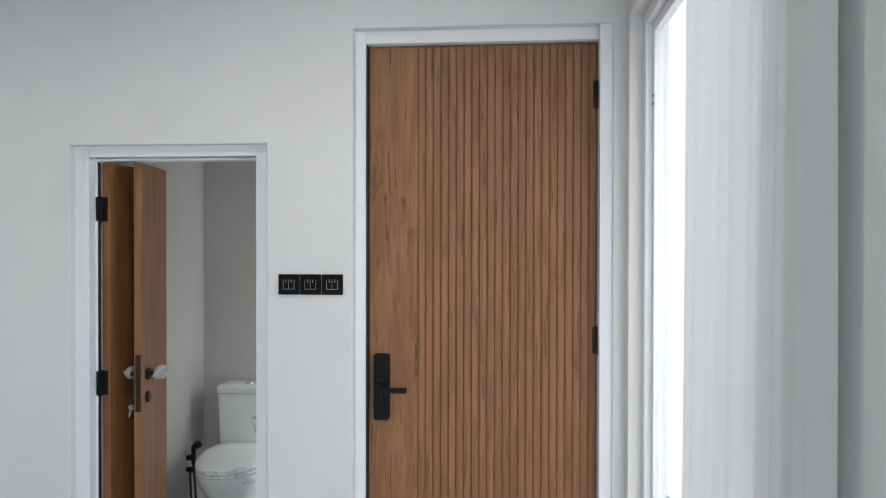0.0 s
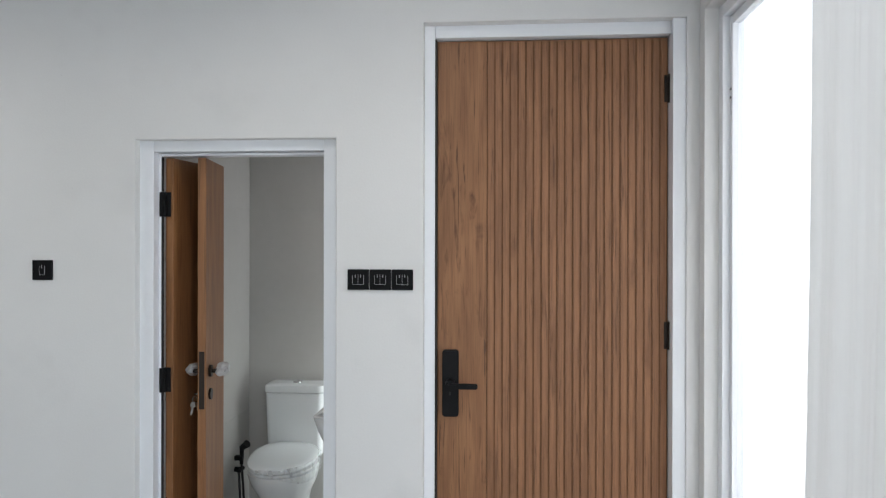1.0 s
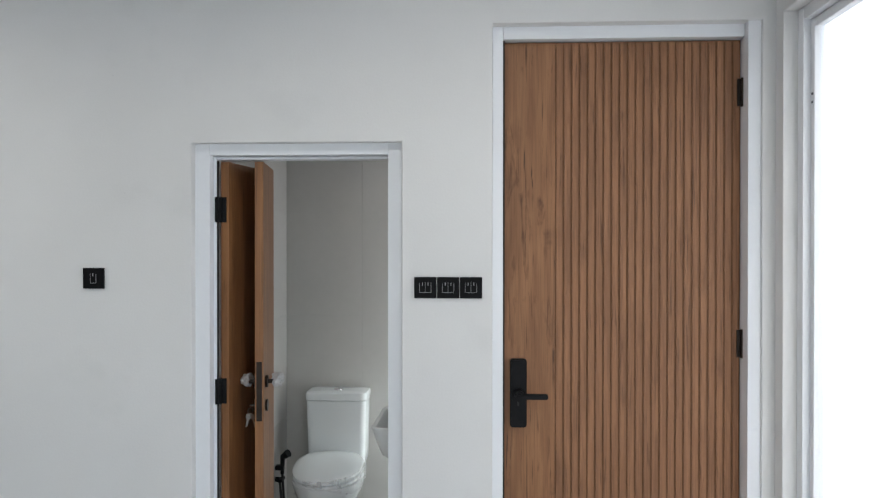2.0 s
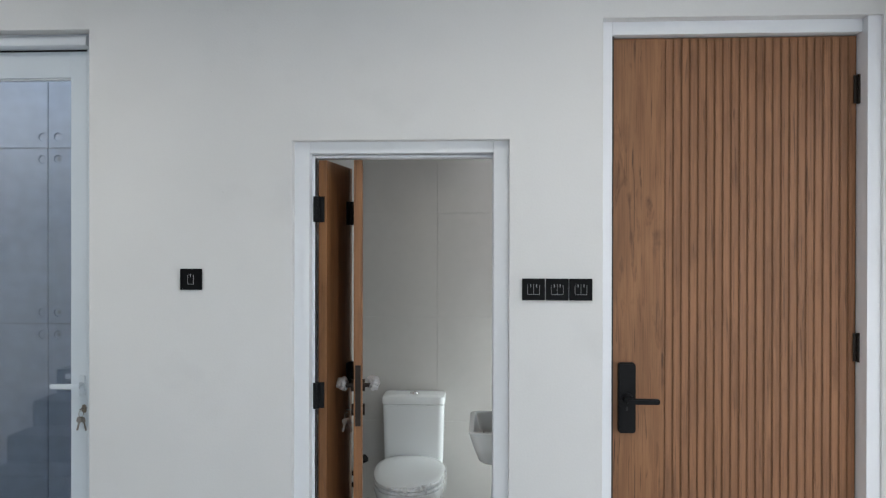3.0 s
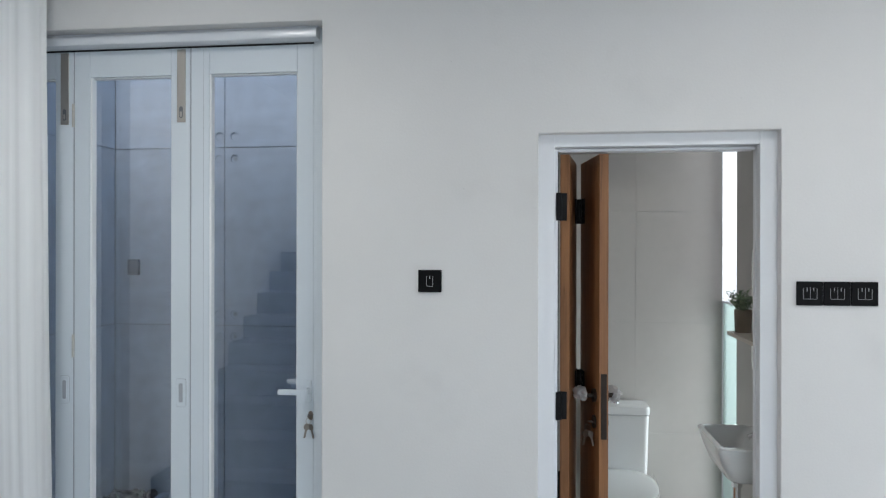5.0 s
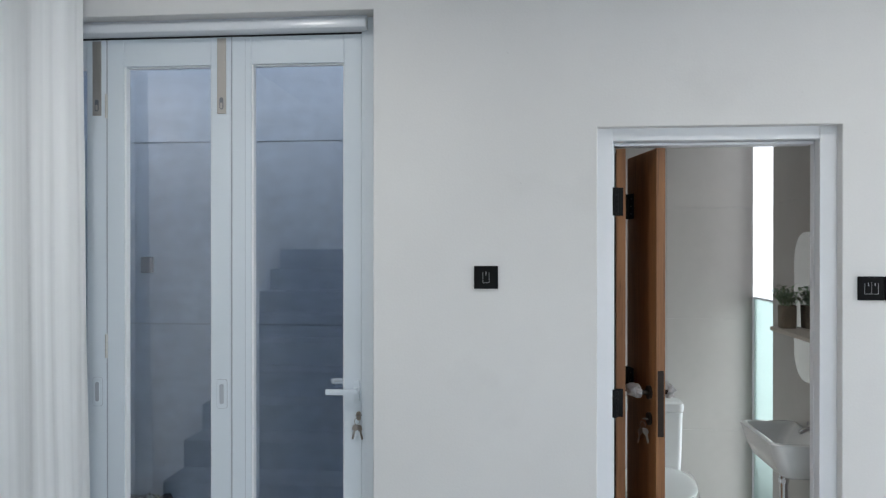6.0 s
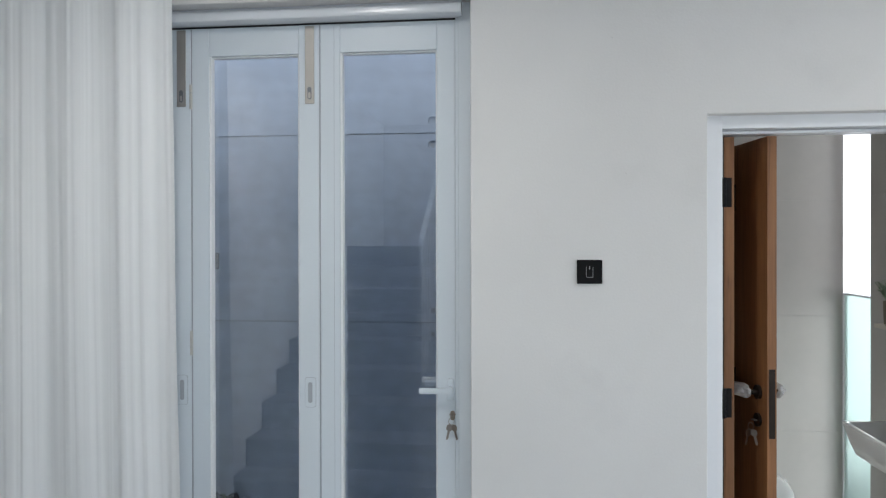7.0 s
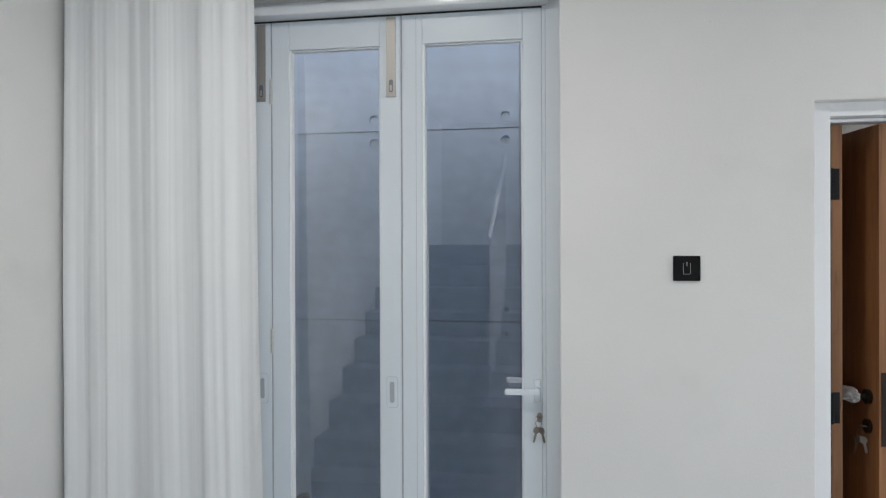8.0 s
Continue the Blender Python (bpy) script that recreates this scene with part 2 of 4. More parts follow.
def bm_tube(points, radius, sides=10, closed_ends=True):
    """A round bar along the points; radius may be a list."""
    bm = bmesh.new()
    pts = [Vector(p) for p in points]
    rings = []
    for i, p in enumerate(pts):
        d = (pts[min(i + 1, len(pts) - 1)] - pts[max(i - 1, 0)]).normalized()
        side = d.cross(Vector((0, 0, 1)) if abs(d.z) < 0.9 else Vector((1, 0, 0))).normalized()
        up = side.cross(d)
        r = radius[i] if isinstance(radius, (list, tuple)) else radius
        rings.append([bm.verts.new(p + r * (math.cos(a) * side + math.sin(a) * up)) for a in (2 * math.pi * k / sides for k in range(sides))])
    for a, b in zip(rings, rings[1:]):
        for k in range(sides):
            bm.faces.new((a[k], a[(k + 1) % sides], b[(k + 1) % sides], b[k]))
    if closed_ends:
        bm.faces.new(rings[0][::-1])
        bm.faces.new(rings[-1])
    bmesh.ops.recalc_face_normals(bm, faces=bm.faces[:])
    return bm


def bm_loft(rings, cap_low=True, cap_high=True):
    """A skin over rings of equally many points."""
    bm = bmesh.new()
    vs = [[bm.verts.new(p) for p in r] for r in rings]
    k = len(vs[0])
    for a, b in zip(vs, vs[1:]):
        for i in range(k):
            bm.faces.new((a[i], a[(i + 1) % k], b[(i + 1) % k], b[i]))
    if cap_low:
        bm.faces.new(vs[0][::-1])
    if cap_high:
        bm.faces.new(vs[-1])
    bmesh.ops.recalc_face_normals(bm, faces=bm.faces[:])
    return bm


def bm_prism(outline, y0, y1, bevel=0.0):
    """An outline in x and z, drawn out from y0 to y1."""
    bm = bmesh.new()
    f = bm.faces.new([bm.verts.new((x, y0, z)) for x, z in outline])
    r = bmesh.ops.extrude_face_region(bm, geom=[f])
    bmesh.ops.translate(bm, vec=(0, y1 - y0, 0), verts=[v for v in r["geom"] if isinstance(v, bmesh.types.BMVert)])
    bmesh.ops.recalc_face_normals(bm, faces=bm.faces[:])
    if bevel:
        bmesh.ops.bevel(bm, geom=[e for e in bm.edges if e.calc_face_angle(0) > 0.6], offset=bevel, segments=2, affect="EDGES")
    return bm


def round_rect(x0, x1, z0, z1, r, n=6):
    pts = []
    for cx, cz, a0 in ((x1 - r, z1 - r, 0), (x0 + r, z1 - r, 90), (x0 + r, z0 + r, 180), (x1 - r, z0 + r, 270)):
        pts += [(cx + r * math.cos(radians(a0 + 90 * k / n)), cz + r * math.sin(radians(a0 + 90 * k / n))) for k in range(n + 1)]
    return pts


def shape(name, bm, mat, smooth=False):
    me = bpy.data.meshes.new(name)
    bm.to_mesh(me)
    bm.free()
    me.materials.append(mat)
    if smooth:
        me.polygons.foreach_set("use_smooth", [True] * len(me.polygons))
        me.set_sharp_from_angle(angle=radians(40))
    return me


def part(name, bm, mat, parent, label="", smooth=False):
    ob = new(name, shape(name, bm, mat, smooth))
    ob.parent = parent
    return tagged(ob, label) if label else ob


def thing(name, at, label, category, group="", kind=""):
    ob = new(name)
    ob.empty_display_size = 0.05
    ob.matrix_world = at if isinstance(at, Matrix) else Matrix.Translation(at)
    return tagged(ob, label, category, group, kind)


def bm_wall(axis, u0, u1, z0, z1, face, depth, holes, bevel=0.004):
    """A wall along x or y with rectangular openings (u0, u1, z0, z1), its edges slightly rounded."""
    us = sorted({u0, u1, *(h[0] for h in holes), *(h[1] for h in holes)})
    zs = sorted({z0, z1, *(h[2] for h in holes), *(h[3] for h in holes)})
    bm = bmesh.new()
    grid = {}

    def vert(u, z):
        if (u, z) not in grid:
            grid[u, z] = bm.verts.new((u, face, z) if axis == "x" else (face, u, z))
        return grid[u, z]

    for a, b in zip(us, us[1:]):
        for c, d in zip(zs, zs[1:]):
            mu, mz = (a + b) / 2, (c + d) / 2
            if not any(h[0] < mu < h[1] and h[2] < mz < h[3] for h in holes):
                bm.faces.new((vert(a, c), vert(b, c), vert(b, d), vert(a, d)))
    r = bmesh.ops.extrude_face_region(bm, geom=bm.faces[:])
    bmesh.ops.translate(bm, vec=(0, depth, 0) if axis == "x" else (depth, 0, 0), verts=[v for v in r["geom"] if isinstance(v, bmesh.types.BMVert)])
    bmesh.ops.recalc_face_normals(bm, faces=bm.faces[:])
    edges = [e for e in bm.edges if len(e.link_faces) == 2 and e.calc_face_angle(0) > 1.0]
    bmesh.ops.bevel(bm, geom=edges, offset=bevel, segments=2, affect="EDGES", profile=0.5)
    return bm


def structure(name, bm, mat, label, category, smooth=False):
    return tagged(new(name, shape(name, bm, mat, smooth)), label, category, kind="structure")

# ---- the room's shell ----
X_LEFT, X_RIGHT, Y_WALL, Y_REAR, Z_CEIL = -4.21, 0.61, 3.0, -3.0, 2.95
T_WALL = 0.16
FOLD = (-4.00, -2.425, 2.400)      # opening of the folding door: left, right, top
BATH = (-1.626, -0.800, 1.963)
MAIN = (-0.450, 0.562, 2.412)
WIN = (1.30, 2.928, 2.42)          # opening in the right wall, along y

structure("wall_north", bm_wall("x", X_LEFT - 0.12, X_RIGHT + 0.15, 0, 3.07, Y_WALL, T_WALL, [(FOLD[0], FOLD[1], 0, FOLD[2]), (BATH[0], BATH[1], 0, BATH[2]), (MAIN[0], MAIN[1], 0, MAIN[2])]), PAINT, "off-white painted plaster wall with three door openings", "wall")
structure("wall_east", bm_wall("y", Y_REAR, Y_WALL, 0, 3.07, X_RIGHT, 0.15, [(WIN[0], WIN[1], 0, WIN[2]), (-2.50, 0.10, 0.25, 2.45)]), PAINT, "off-white painted wall with a tall window opening and an added unseen one", "wall")
structure("wall_west", bm_wall("y", Y_REAR, Y_WALL, 0, 3.07, X_LEFT, -0.12, []), PAINT, "off-white painted plaster side wall", "wall")
structure("wall_west_lining", bm_box(X_LEFT + 0.0005, X_LEFT + 0.2495, Y_REAR + 0.001, 1.95, 0.001, Z_CEIL - 0.001, 0.002), PAINT, "off-white painted wall lining along the stair", "wall")
structure("wall_south", bm_wall("x", X_LEFT - 0.12, X_RIGHT + 0.15, 0, 3.07, Y_REAR, -0.15, [(-2.25, 0.25, 0.25, 2.45)]), PAINT, "off-white painted rear wall with an added unseen window opening", "wall")
structure("ceiling", bm_box(X_LEFT - 0.12, X_RIGHT + 0.15, Y_REAR - 0.15, Y_WALL + 0.1, Z_CEIL, Z_CEIL + 0.12), CEIL, "plain white flat ceiling", "ceiling")
floor = structure("floor", bm_box(X_LEFT - 0.12, X_RIGHT + 0.15, Y_REAR - 0.15, Y_WALL + T_WALL, -0.15, -0.008), GROUT, "pale grey tiled floor", "floor")
structure("ground", bm_box(-40, 40, -40, 40, -0.6, -0.16), PEBBLE, "dark grey ground outside the house", "ground")


def backdrop():
    """Overcast brightness past the windows on the street side."""
    path = [(1.55, 0.3), (1.55, 3.0), (1.5, 4.4), (1.2, 5.5), (0.3, 6.4), (-1.0, 6.8)]
    bm = bmesh.new()
    low, high = [bm.verts.new((x, y, -0.16)) for x, y in path], [bm.verts.new((x, y, 5)) for x, y in path]
    for i in range(len(path) - 1):
        bm.faces.new((low[i], low[i + 1], high[i + 1], high[i]))
    return structure("backdrop", bm, OUTSIDE, "blank white overcast distance", "backdrop")


backdrop()

# ---- tall window in the right wall ----


def tall_window():
    w = thing("window_1", (0, 0, 0), "tall white framed window beside the entrance door", "window", kind="structure")
    y0, y1, zt = WIN
    part("window_frame", joined(
        bm_box(0.662, 0.745, y1 - 0.048, y1, 0, zt, 0.003),
        bm_box(0.662, 0.745, y0, y0 + 0.048, 0, zt, 0.003),
        bm_box(0.664, 0.743, y0 + 0.048, y1 - 0.048, zt - 0.045, zt, 0.003),
        bm_box(0.664, 0.743, y0 + 0.048, y1 - 0.048, 0, 0.05, 0.003)), FRAME, w)
    a, b = y0 + 0.050, y1 - 0.050
    sash = part("sash", joined(
        bm_box(0.688, 0.728, b - 0.030, b, 0.052, zt - 0.047, 0.003),
        bm_box(0.688, 0.728, a, a + 0.030, 0.052, zt - 0.047, 0.003),
        bm_box(0.690, 0.726, a + 0.03, b - 0.03, zt - 0.080, zt - 0.047, 0.003),
        bm_box(0.690, 0.726, a + 0.03, b - 0.03, 0.052, 0.10, 0.003)), FRAME, w)
    for z in (2.105, 2.075):
        part("screw_cap", bm_box(0.684, 0.689, b - 0.020, b - 0.011, z - 0.004, z + 0.004, 0.001), OUTLET, sash)
    p = part("pane", bm_box(0.705, 0.711, a + 0.028, b - 0.028, 0.098, zt - 0.078), PANE, w)
    p.visible_shadow = False


tall_window()


# added window, never in view, that only houses the side lamp
def added_side_window():
    w = thing("added_window_2", (0, 0, 0), "added, unseen wide white framed window further along the side wall", "window", kind="structure")
    part("window_frame", joined(*[bm_box(0.645, 0.715, y - 0.028, y + 0.028, 0.25, 2.45, 0.003) for y in (-2.472, -1.2, 0.072)],
                                *[bm_box(0.648, 0.712, a, b, z - 0.028, z + 0.028, 0.003) for z in (0.278, 2.422) for a, b in ((-2.444, -1.228), (-1.172, 0.044))]), FRAME, w)


added_side_window()


# frame for the added rear lamp; this window is out of view
def added_rear_window():
    w = thing("added_window_4", (0, 0, 0), "added, unseen wide white framed window in the rear wall", "window", kind="structure")
    part("window_frame", joined(*[bm_box(x - 0.028, x + 0.028, -3.045, -3.010, 0.25, 2.45, 0.003) for x in (-2.222, -1.0, 0.222)],
                                *[bm_box(a, b, -3.043, -3.012, z - 0.028, z + 0.028, 0.003) for z in (0.278, 2.422) for a, b in ((-2.194, -1.028), (-0.972, 0.194))]), FRAME, w)


added_rear_window()

# ---- ceiling lamps ----
# one fixture each, the added right-hand lamp included
for lx, ly in DOWNLIGHTS:
    lamp = thing("ceiling_light", (lx, ly, Z_CEIL), "round flat white ceiling downlight, switched on", "lamp", "downlights in the ceiling")
    part("ring", bm_loft([[(r * math.cos(2 * math.pi * k / 32), r * math.sin(2 * math.pi * k / 32), z) for k in range(32)] for r, z in ((0.085, 0.0), (0.085, -0.012), (0.080, -0.016), (0.072, -0.014), (0.070, -0.004))], False, False), FRAME, lamp, smooth=True)
    part("diffuser", bm_tube([(0, 0, -0.004), (0, 0, -0.010)], 0.070, 32), LAMP_FACE, lamp)

# ---- entrance door ----


def hinge(name, at, height, mat, parent, knuckle=0.0075, leaf=0.020):
    x, y, z = at
    h = part(name, joined(bm_tube([(x, y, z), (x, y, z + height)], knuckle, 12),
                          bm_box(x - leaf, x + leaf, y + 0.004, y + 0.008, z + 0.002, z + height - 0.002, 0.001)), mat, parent, smooth=True)
    for k in range(4):
        part("knuckle_joint", bm_tube([(x, y, z + height * (k + 1) / 5 - 0.001), (x, y, z + height * (k + 1) / 5 + 0.001)], knuckle * 1.03, 12), GAP_SHADE, h)
    return h


def entrance_door():
    d = thing("door_1", (0, 0, 0), "closed oak laminate entrance door with vertical fluted slats", "door", kind="structure")
    x0, x1, zt, yf = -0.405, 0.511, 2.360, 3.092
    part("door_frame", joined(
        bm_box(MAIN[0] - 0.006, x0 - 0.004, 3.050, 3.155, 0, zt + 0.066, 0.002),
        bm_box(x1 + 0.003, MAIN[1] + 0.006, 3.014, 3.155, 0, zt + 0.066, 0.002),
        bm_box(x0 - 0.003, x1 + 0.003, 3.052, 3.153, zt + 0.004, zt + 0.066, 0.002)), FRAME, d, "white painted door frame")
    # coloured near-black, so the gap round the leaf stays in shade
    part("door_stop", joined(
        bm_box(x0 - 0.003, x0 + 0.012, 3.137, 3.152, 0, zt, 0.001),
        bm_box(x1 - 0.012, x1 + 0.003, 3.137, 3.152, 0, zt, 0.001),
        bm_box(x0 + 0.012, x1 - 0.012, 3.137, 3.152, zt - 0.01, zt + 0.004, 0.001)), GAP_SHADE, d)
    # thin black strip between the frame and the leaf
    part("gap_strip", bm_box(x0 - 0.0036, x0 + 0.0026, 3.058, 3.1365, 0.002, zt), RUBBER, d, "black strip along the lock edge")
    part("plain_panel", bm_box(x0 + 0.003, -0.203, yf, 3.136, 0.006, zt, 0.0012), OAK, d, "plain oak laminate panel with knots")
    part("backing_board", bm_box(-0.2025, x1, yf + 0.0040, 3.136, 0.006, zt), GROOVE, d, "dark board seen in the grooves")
    n, w = 23, (x1 + 0.2025) / 23
    slat = bm_prism([(0.0029, 0.010), (w - 0.0029, 0.010), (w - 0.0029, zt - 0.001), (0.0029, zt - 0.001)], 0.0, 0.0042, 0.0018)
    me = shape("slat", slat, OAK_SLAT)
    for k in range(n):
        s = new("slat", me)
        s.parent = d
        s.location = (-0.2025 + w * k, yf + random.uniform(-0.0004, 0.0004), 0)
    for z in (2.100, 1.128, 0.180):
        hinge("hinge", (x1 + 0.004, 3.076, z), 0.110, BRONZE, d, 0.0085)
    # electronic lock
    lock = part("lock_body", bm_prism(round_rect(-0.380, -0.315, 0.849, 1.117, 0.012), 3.062, yf, 0.005), BLACK, d, "black electronic lock plate", True)
    part("key_cover", bm_prism(round_rect(-0.352, -0.345, 0.935, 0.950, 0.003), 3.060, 3.063), RUBBER, lock)
    part("handle_rose", bm_tube([(-0.347, 3.063, 0.985), (-0.347, 3.022, 0.985)], [0.020, 0.016], 24), BLACK, lock, smooth=True)
    part("door_handle", joined(bm_prism(round_rect(-0.357, -0.236, 0.970, 0.991, 0.008), 3.004, 3.024, 0.004)), BLACK, lock, "black lever handle", True)
    part("latch", bm_box(x0 - 0.004, x0 - 0.0005, 3.096, 3.112, 0.955, 1.012, 0.0005), STEEL, d)


entrance_door()

# ---- bathroom doorway with a bi-fold door ----


def bath_doorway():
    d = thing("door_2", (0, 0, 0), "open oak laminate bi-fold bathroom door in a white frame", "door", kind="structure")
    x0, x1, zt = BATH
    part("door_frame", joined(
        bm_box(x0 - 0.006, x0 + 0.058, 3.040, 3.155, 0, zt + 0.005, 0.002),
        bm_box(x1 - 0.058, x1 + 0.006, 3.040, 3.122, 0, zt + 0.005, 0.002),
        bm_box(x0 + 0.058, x1 - 0.058, 3.042, 3.153, zt - 0.044, zt + 0.005, 0.002)), FRAME, d, "white painted frame with a stepped rebate")
    part("rebate", joined(
        bm_box(x0 + 0.0585, x0 + 0.070, 3.085, 3.150, 0, zt - 0.046, 0.002),
        bm_box(x1 - 0.0615, x1 - 0.0585, 3.085, 3.118, 0, zt - 0.046, 0.001),
        bm_box(x0 + 0.0705, x1 - 0.0620, 3.087, 3.148, zt - 0.057, zt - 0.046, 0.002)), FRAME, d)
    zl = 1.900
    # thin black strip on the jamb beside the first leaf
    part("gap_strip", bm_box(x0 + 0.0702, x0 + 0.0732, 3.086, 3.104, 0.0, 1.902), RUBBER, d, "black strip along the hinge side")

    def leaf(name, a, b, label):
        """A leaf 36 mm thick between two points of the plan."""
        a, b = Vector((*a, 0)), Vector((*b, 0))
        run = b - a
        m = Matrix.Translation(a) @ Matrix.Rotation(math.atan2(run.y, run.x), 4, "Z")
        bm = moved(bm_box(0, run.length, -0.017, 0.017, 0.012, zl, 0.002), m)
        return part(name, bm, OAK_BATH, d, label), m, run.length

    first, m1, n1 = leaf("leaf", (-1.530, 3.106), (-1.490, 3.446), "oak leaf hung on the jamb")
    second, m2, n2 = leaf("leaf", (-1.441, 3.440), (-1.388, 3.100), "oak leaf with the lock, folded back")
    for z in (1.655, 0.922, 0.190):
        part("hinge", joined(bm_tube([(-1.5475, 3.096, z), (-1.5475, 3.096, z + 0.102)], 0.007, 12),
                             bm_box(-1.5465, -1.522, 3.1005, 3.1035, z, z + 0.102, 0.0008),
                             bm_box(-1.5625, -1.548, 3.0805, 3.0845, z, z + 0.102, 0.0008)), BLACK, first, "black butt hinge", True)
    for z in (1.653, 0.960, 0.240):
        h = part("hinge", joined(bm_tube([(-1.4655, 3.405, z), (-1.4655, 3.405, z + 0.100)], 0.009, 12),
                                 moved(bm_box(n1 - 0.085, n1 - 0.002, -0.0200, -0.0168, z, z + 0.100, 0.0008), m1),
                                 moved(bm_box(0.002, 0.085, -0.0200, -0.0168, z, z + 0.100, 0.0008), m2)), BLACK, second, "black butt hinge", True)
        part("screw", joined(*[moved(bm_tube([(0.060, -0.0198, z + q_), (0.060, -0.0208, z + q_)], 0.003, 8), m2) for q_ in (0.02, 0.05, 0.08)]), STEEL, h)
    # the free edge of the second leaf faces the room; its own x runs from the far hinge to that edge
    part("lock_plate", moved(bm_box(n2 - 0.0005, n2 + 0.0022, -0.011, 0.011, 0.852, 1.092, 0.0006), m2), BRONZE, second, "dark bronze lock faceplate")
    back = n2 - 0.062
    for side in (-1, 1):
        rose = part("handle_rose", moved(bm_tube([(back, side * 0.0165, 1.003), (back, side * 0.028, 1.003)], 0.025, 24), m2), BRONZE, second, smooth=True)
        part("lever", moved(bm_tube([(back, side * 0.028, 1.003), (back, side * 0.058, 1.003), (back - 0.02, side * 0.066, 1.003), (back - 0.115, side * 0.066, 1.000)], [0.009, 0.009, 0.010, 0.009], 12), m2), BRONZE, rose, smooth=True)
        bm = bmesh.new()
        bmesh.ops.create_icosphere(bm, subdivisions=4, radius=1)
        rng = random.Random(5 + side)
        for v in bm.verts:
            w = noise.noise(v.co * 1.6 + Vector((side * 7, 0, 0))) * 0.42 + noise.noise(v.co * 3.6) * 0.14
            v.co = Vector((v.co.x * 0.066, v.co.y * 0.026, v.co.z * 0.025)) * (1 + w)
        moved(bm, m2 @ Matrix.Translation((back - 0.052, side * 0.062, 1.003)))
        part("film_wrap", bm, WRAP, rose, "crumpled clear plastic film round the lever")
        part("cylinder_rose", moved(bm_tube([(back, side * 0.018, 0.905), (back, side * 0.027, 0.905)], 0.024, 24), m2), BRONZE, second, smooth=True)
    # keys in the cylinder, on the side that faces the other leaf
    side = -1
    for cand in (-1, 1):
        if (m2 @ Vector((back, cand * 0.05, 0.9))).x < (m2 @ Vector((back, 0, 0.9))).x:
            side = cand
    key_set(second, m2 @ Matrix.Translation((back, side * 0.028, 0.905)) @ Matrix.Rotation(radians(90 if side > 0 else -90), 4, "X"), m2 @ Vector((back - 0.004, side * 0.045, 0.893)))


def key_set(parent, m, hang):
    """A key in its cylinder and two more on a ring below it."""
    part("key", moved(joined(bm_box(-0.004, 0.004, -0.0012, 0.0012, -0.03, 0.0),
                             moved(bm_tube([(0, -0.0013, 0.006), (0, 0.0013, 0.006)], 0.0125, 16), Matrix.Identity(4))), m @ Matrix.Rotation(radians(180), 4, "X")), KEY, parent, smooth=True)
    ring = [Vector(hang) + Vector((0.010 * math.cos(a), 0.003 * math.sin(a), -0.012 + 0.012 * math.sin(a))) for a in (2 * math.pi * k / 16 for k in range(17))]
    part("key_ring", bm_tube(ring, 0.0011, 6), KEY, parent, smooth=True)
    for lean, dx in ((12, -0.004), (-14, 0.006)):
        k = joined(bm_prism(round_rect(-0.011, 0.011, -0.030, -0.006, 0.009), -0.001, 0.001), bm_prism([(-0.004, -0.062), (0.002, -0.062), (0.004, -0.056), (0.004, -0.029), (-0.004, -0.029)], -0.001, 0.001))
        part("key", moved(k, Matrix.Translation(Vector(hang) + Vector((dx, 0.002 if lean > 0 else -0.002, -0.018))) @ Matrix.Rotation(radians(lean), 4, "Y") @ Matrix.Rotation(radians(lean * 2), 4, "Z")), KEY, parent)


bath_doorway()

# ---- folding glass door to the light well ----


def oval_pull(x, y, z, parent):
    p = part("flush_pull", bm_prism(round_rect(x - 0.020, x + 0.020, z - 0.055, z + 0.055, 0.009), y - 0.003, y, 0.001), ALU, parent, "white oval flush pull")
    # larger dark copy behind the plate, painted as its shadow edge
    part("pull_shadow", bm_prism(round_rect(x - 0.0212, x + 0.0212, z - 0.0562, z + 0.0562, 0.010), y - 0.0008, y + 0.001), ALU_DARK, p)
    # flat oval, darkened for the shade inside a hollow
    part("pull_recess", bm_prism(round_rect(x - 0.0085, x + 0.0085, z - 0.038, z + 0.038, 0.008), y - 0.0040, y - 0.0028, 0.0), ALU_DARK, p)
    part("pull_rim", bm_tube([(x + 0.0095 * math.cos(a), y - 0.004, z + (0.031 if math.sin(a) > 0 else -0.031) + 0.0095 * math.sin(a)) for a in (2 * math.pi * k / 20 for k in range(21))], 0.0012, 6), ALU, p)


def steel_strip(x, y, parent):
    s = part("top_bolt_plate", bm_box(x - 0.0175, x + 0.0175, y - 0.0045, y - 0.0005, 2.050, 2.338, 0.001), STEEL, parent, "brushed steel top bolt plate")
    part("bolt_slot", bm_prism(round_rect(x - 0.0075, x + 0.0075, 2.066, 2.112, 0.007), y - 0.0056, y - 0.0044), OUTLET, s)
    part("bolt_slide", bm_prism(round_rect(x - 0.0045, x + 0.0045, 2.070, 2.092, 0.004), y - 0.0072, y - 0.0054, 0.0008), STEEL, s)


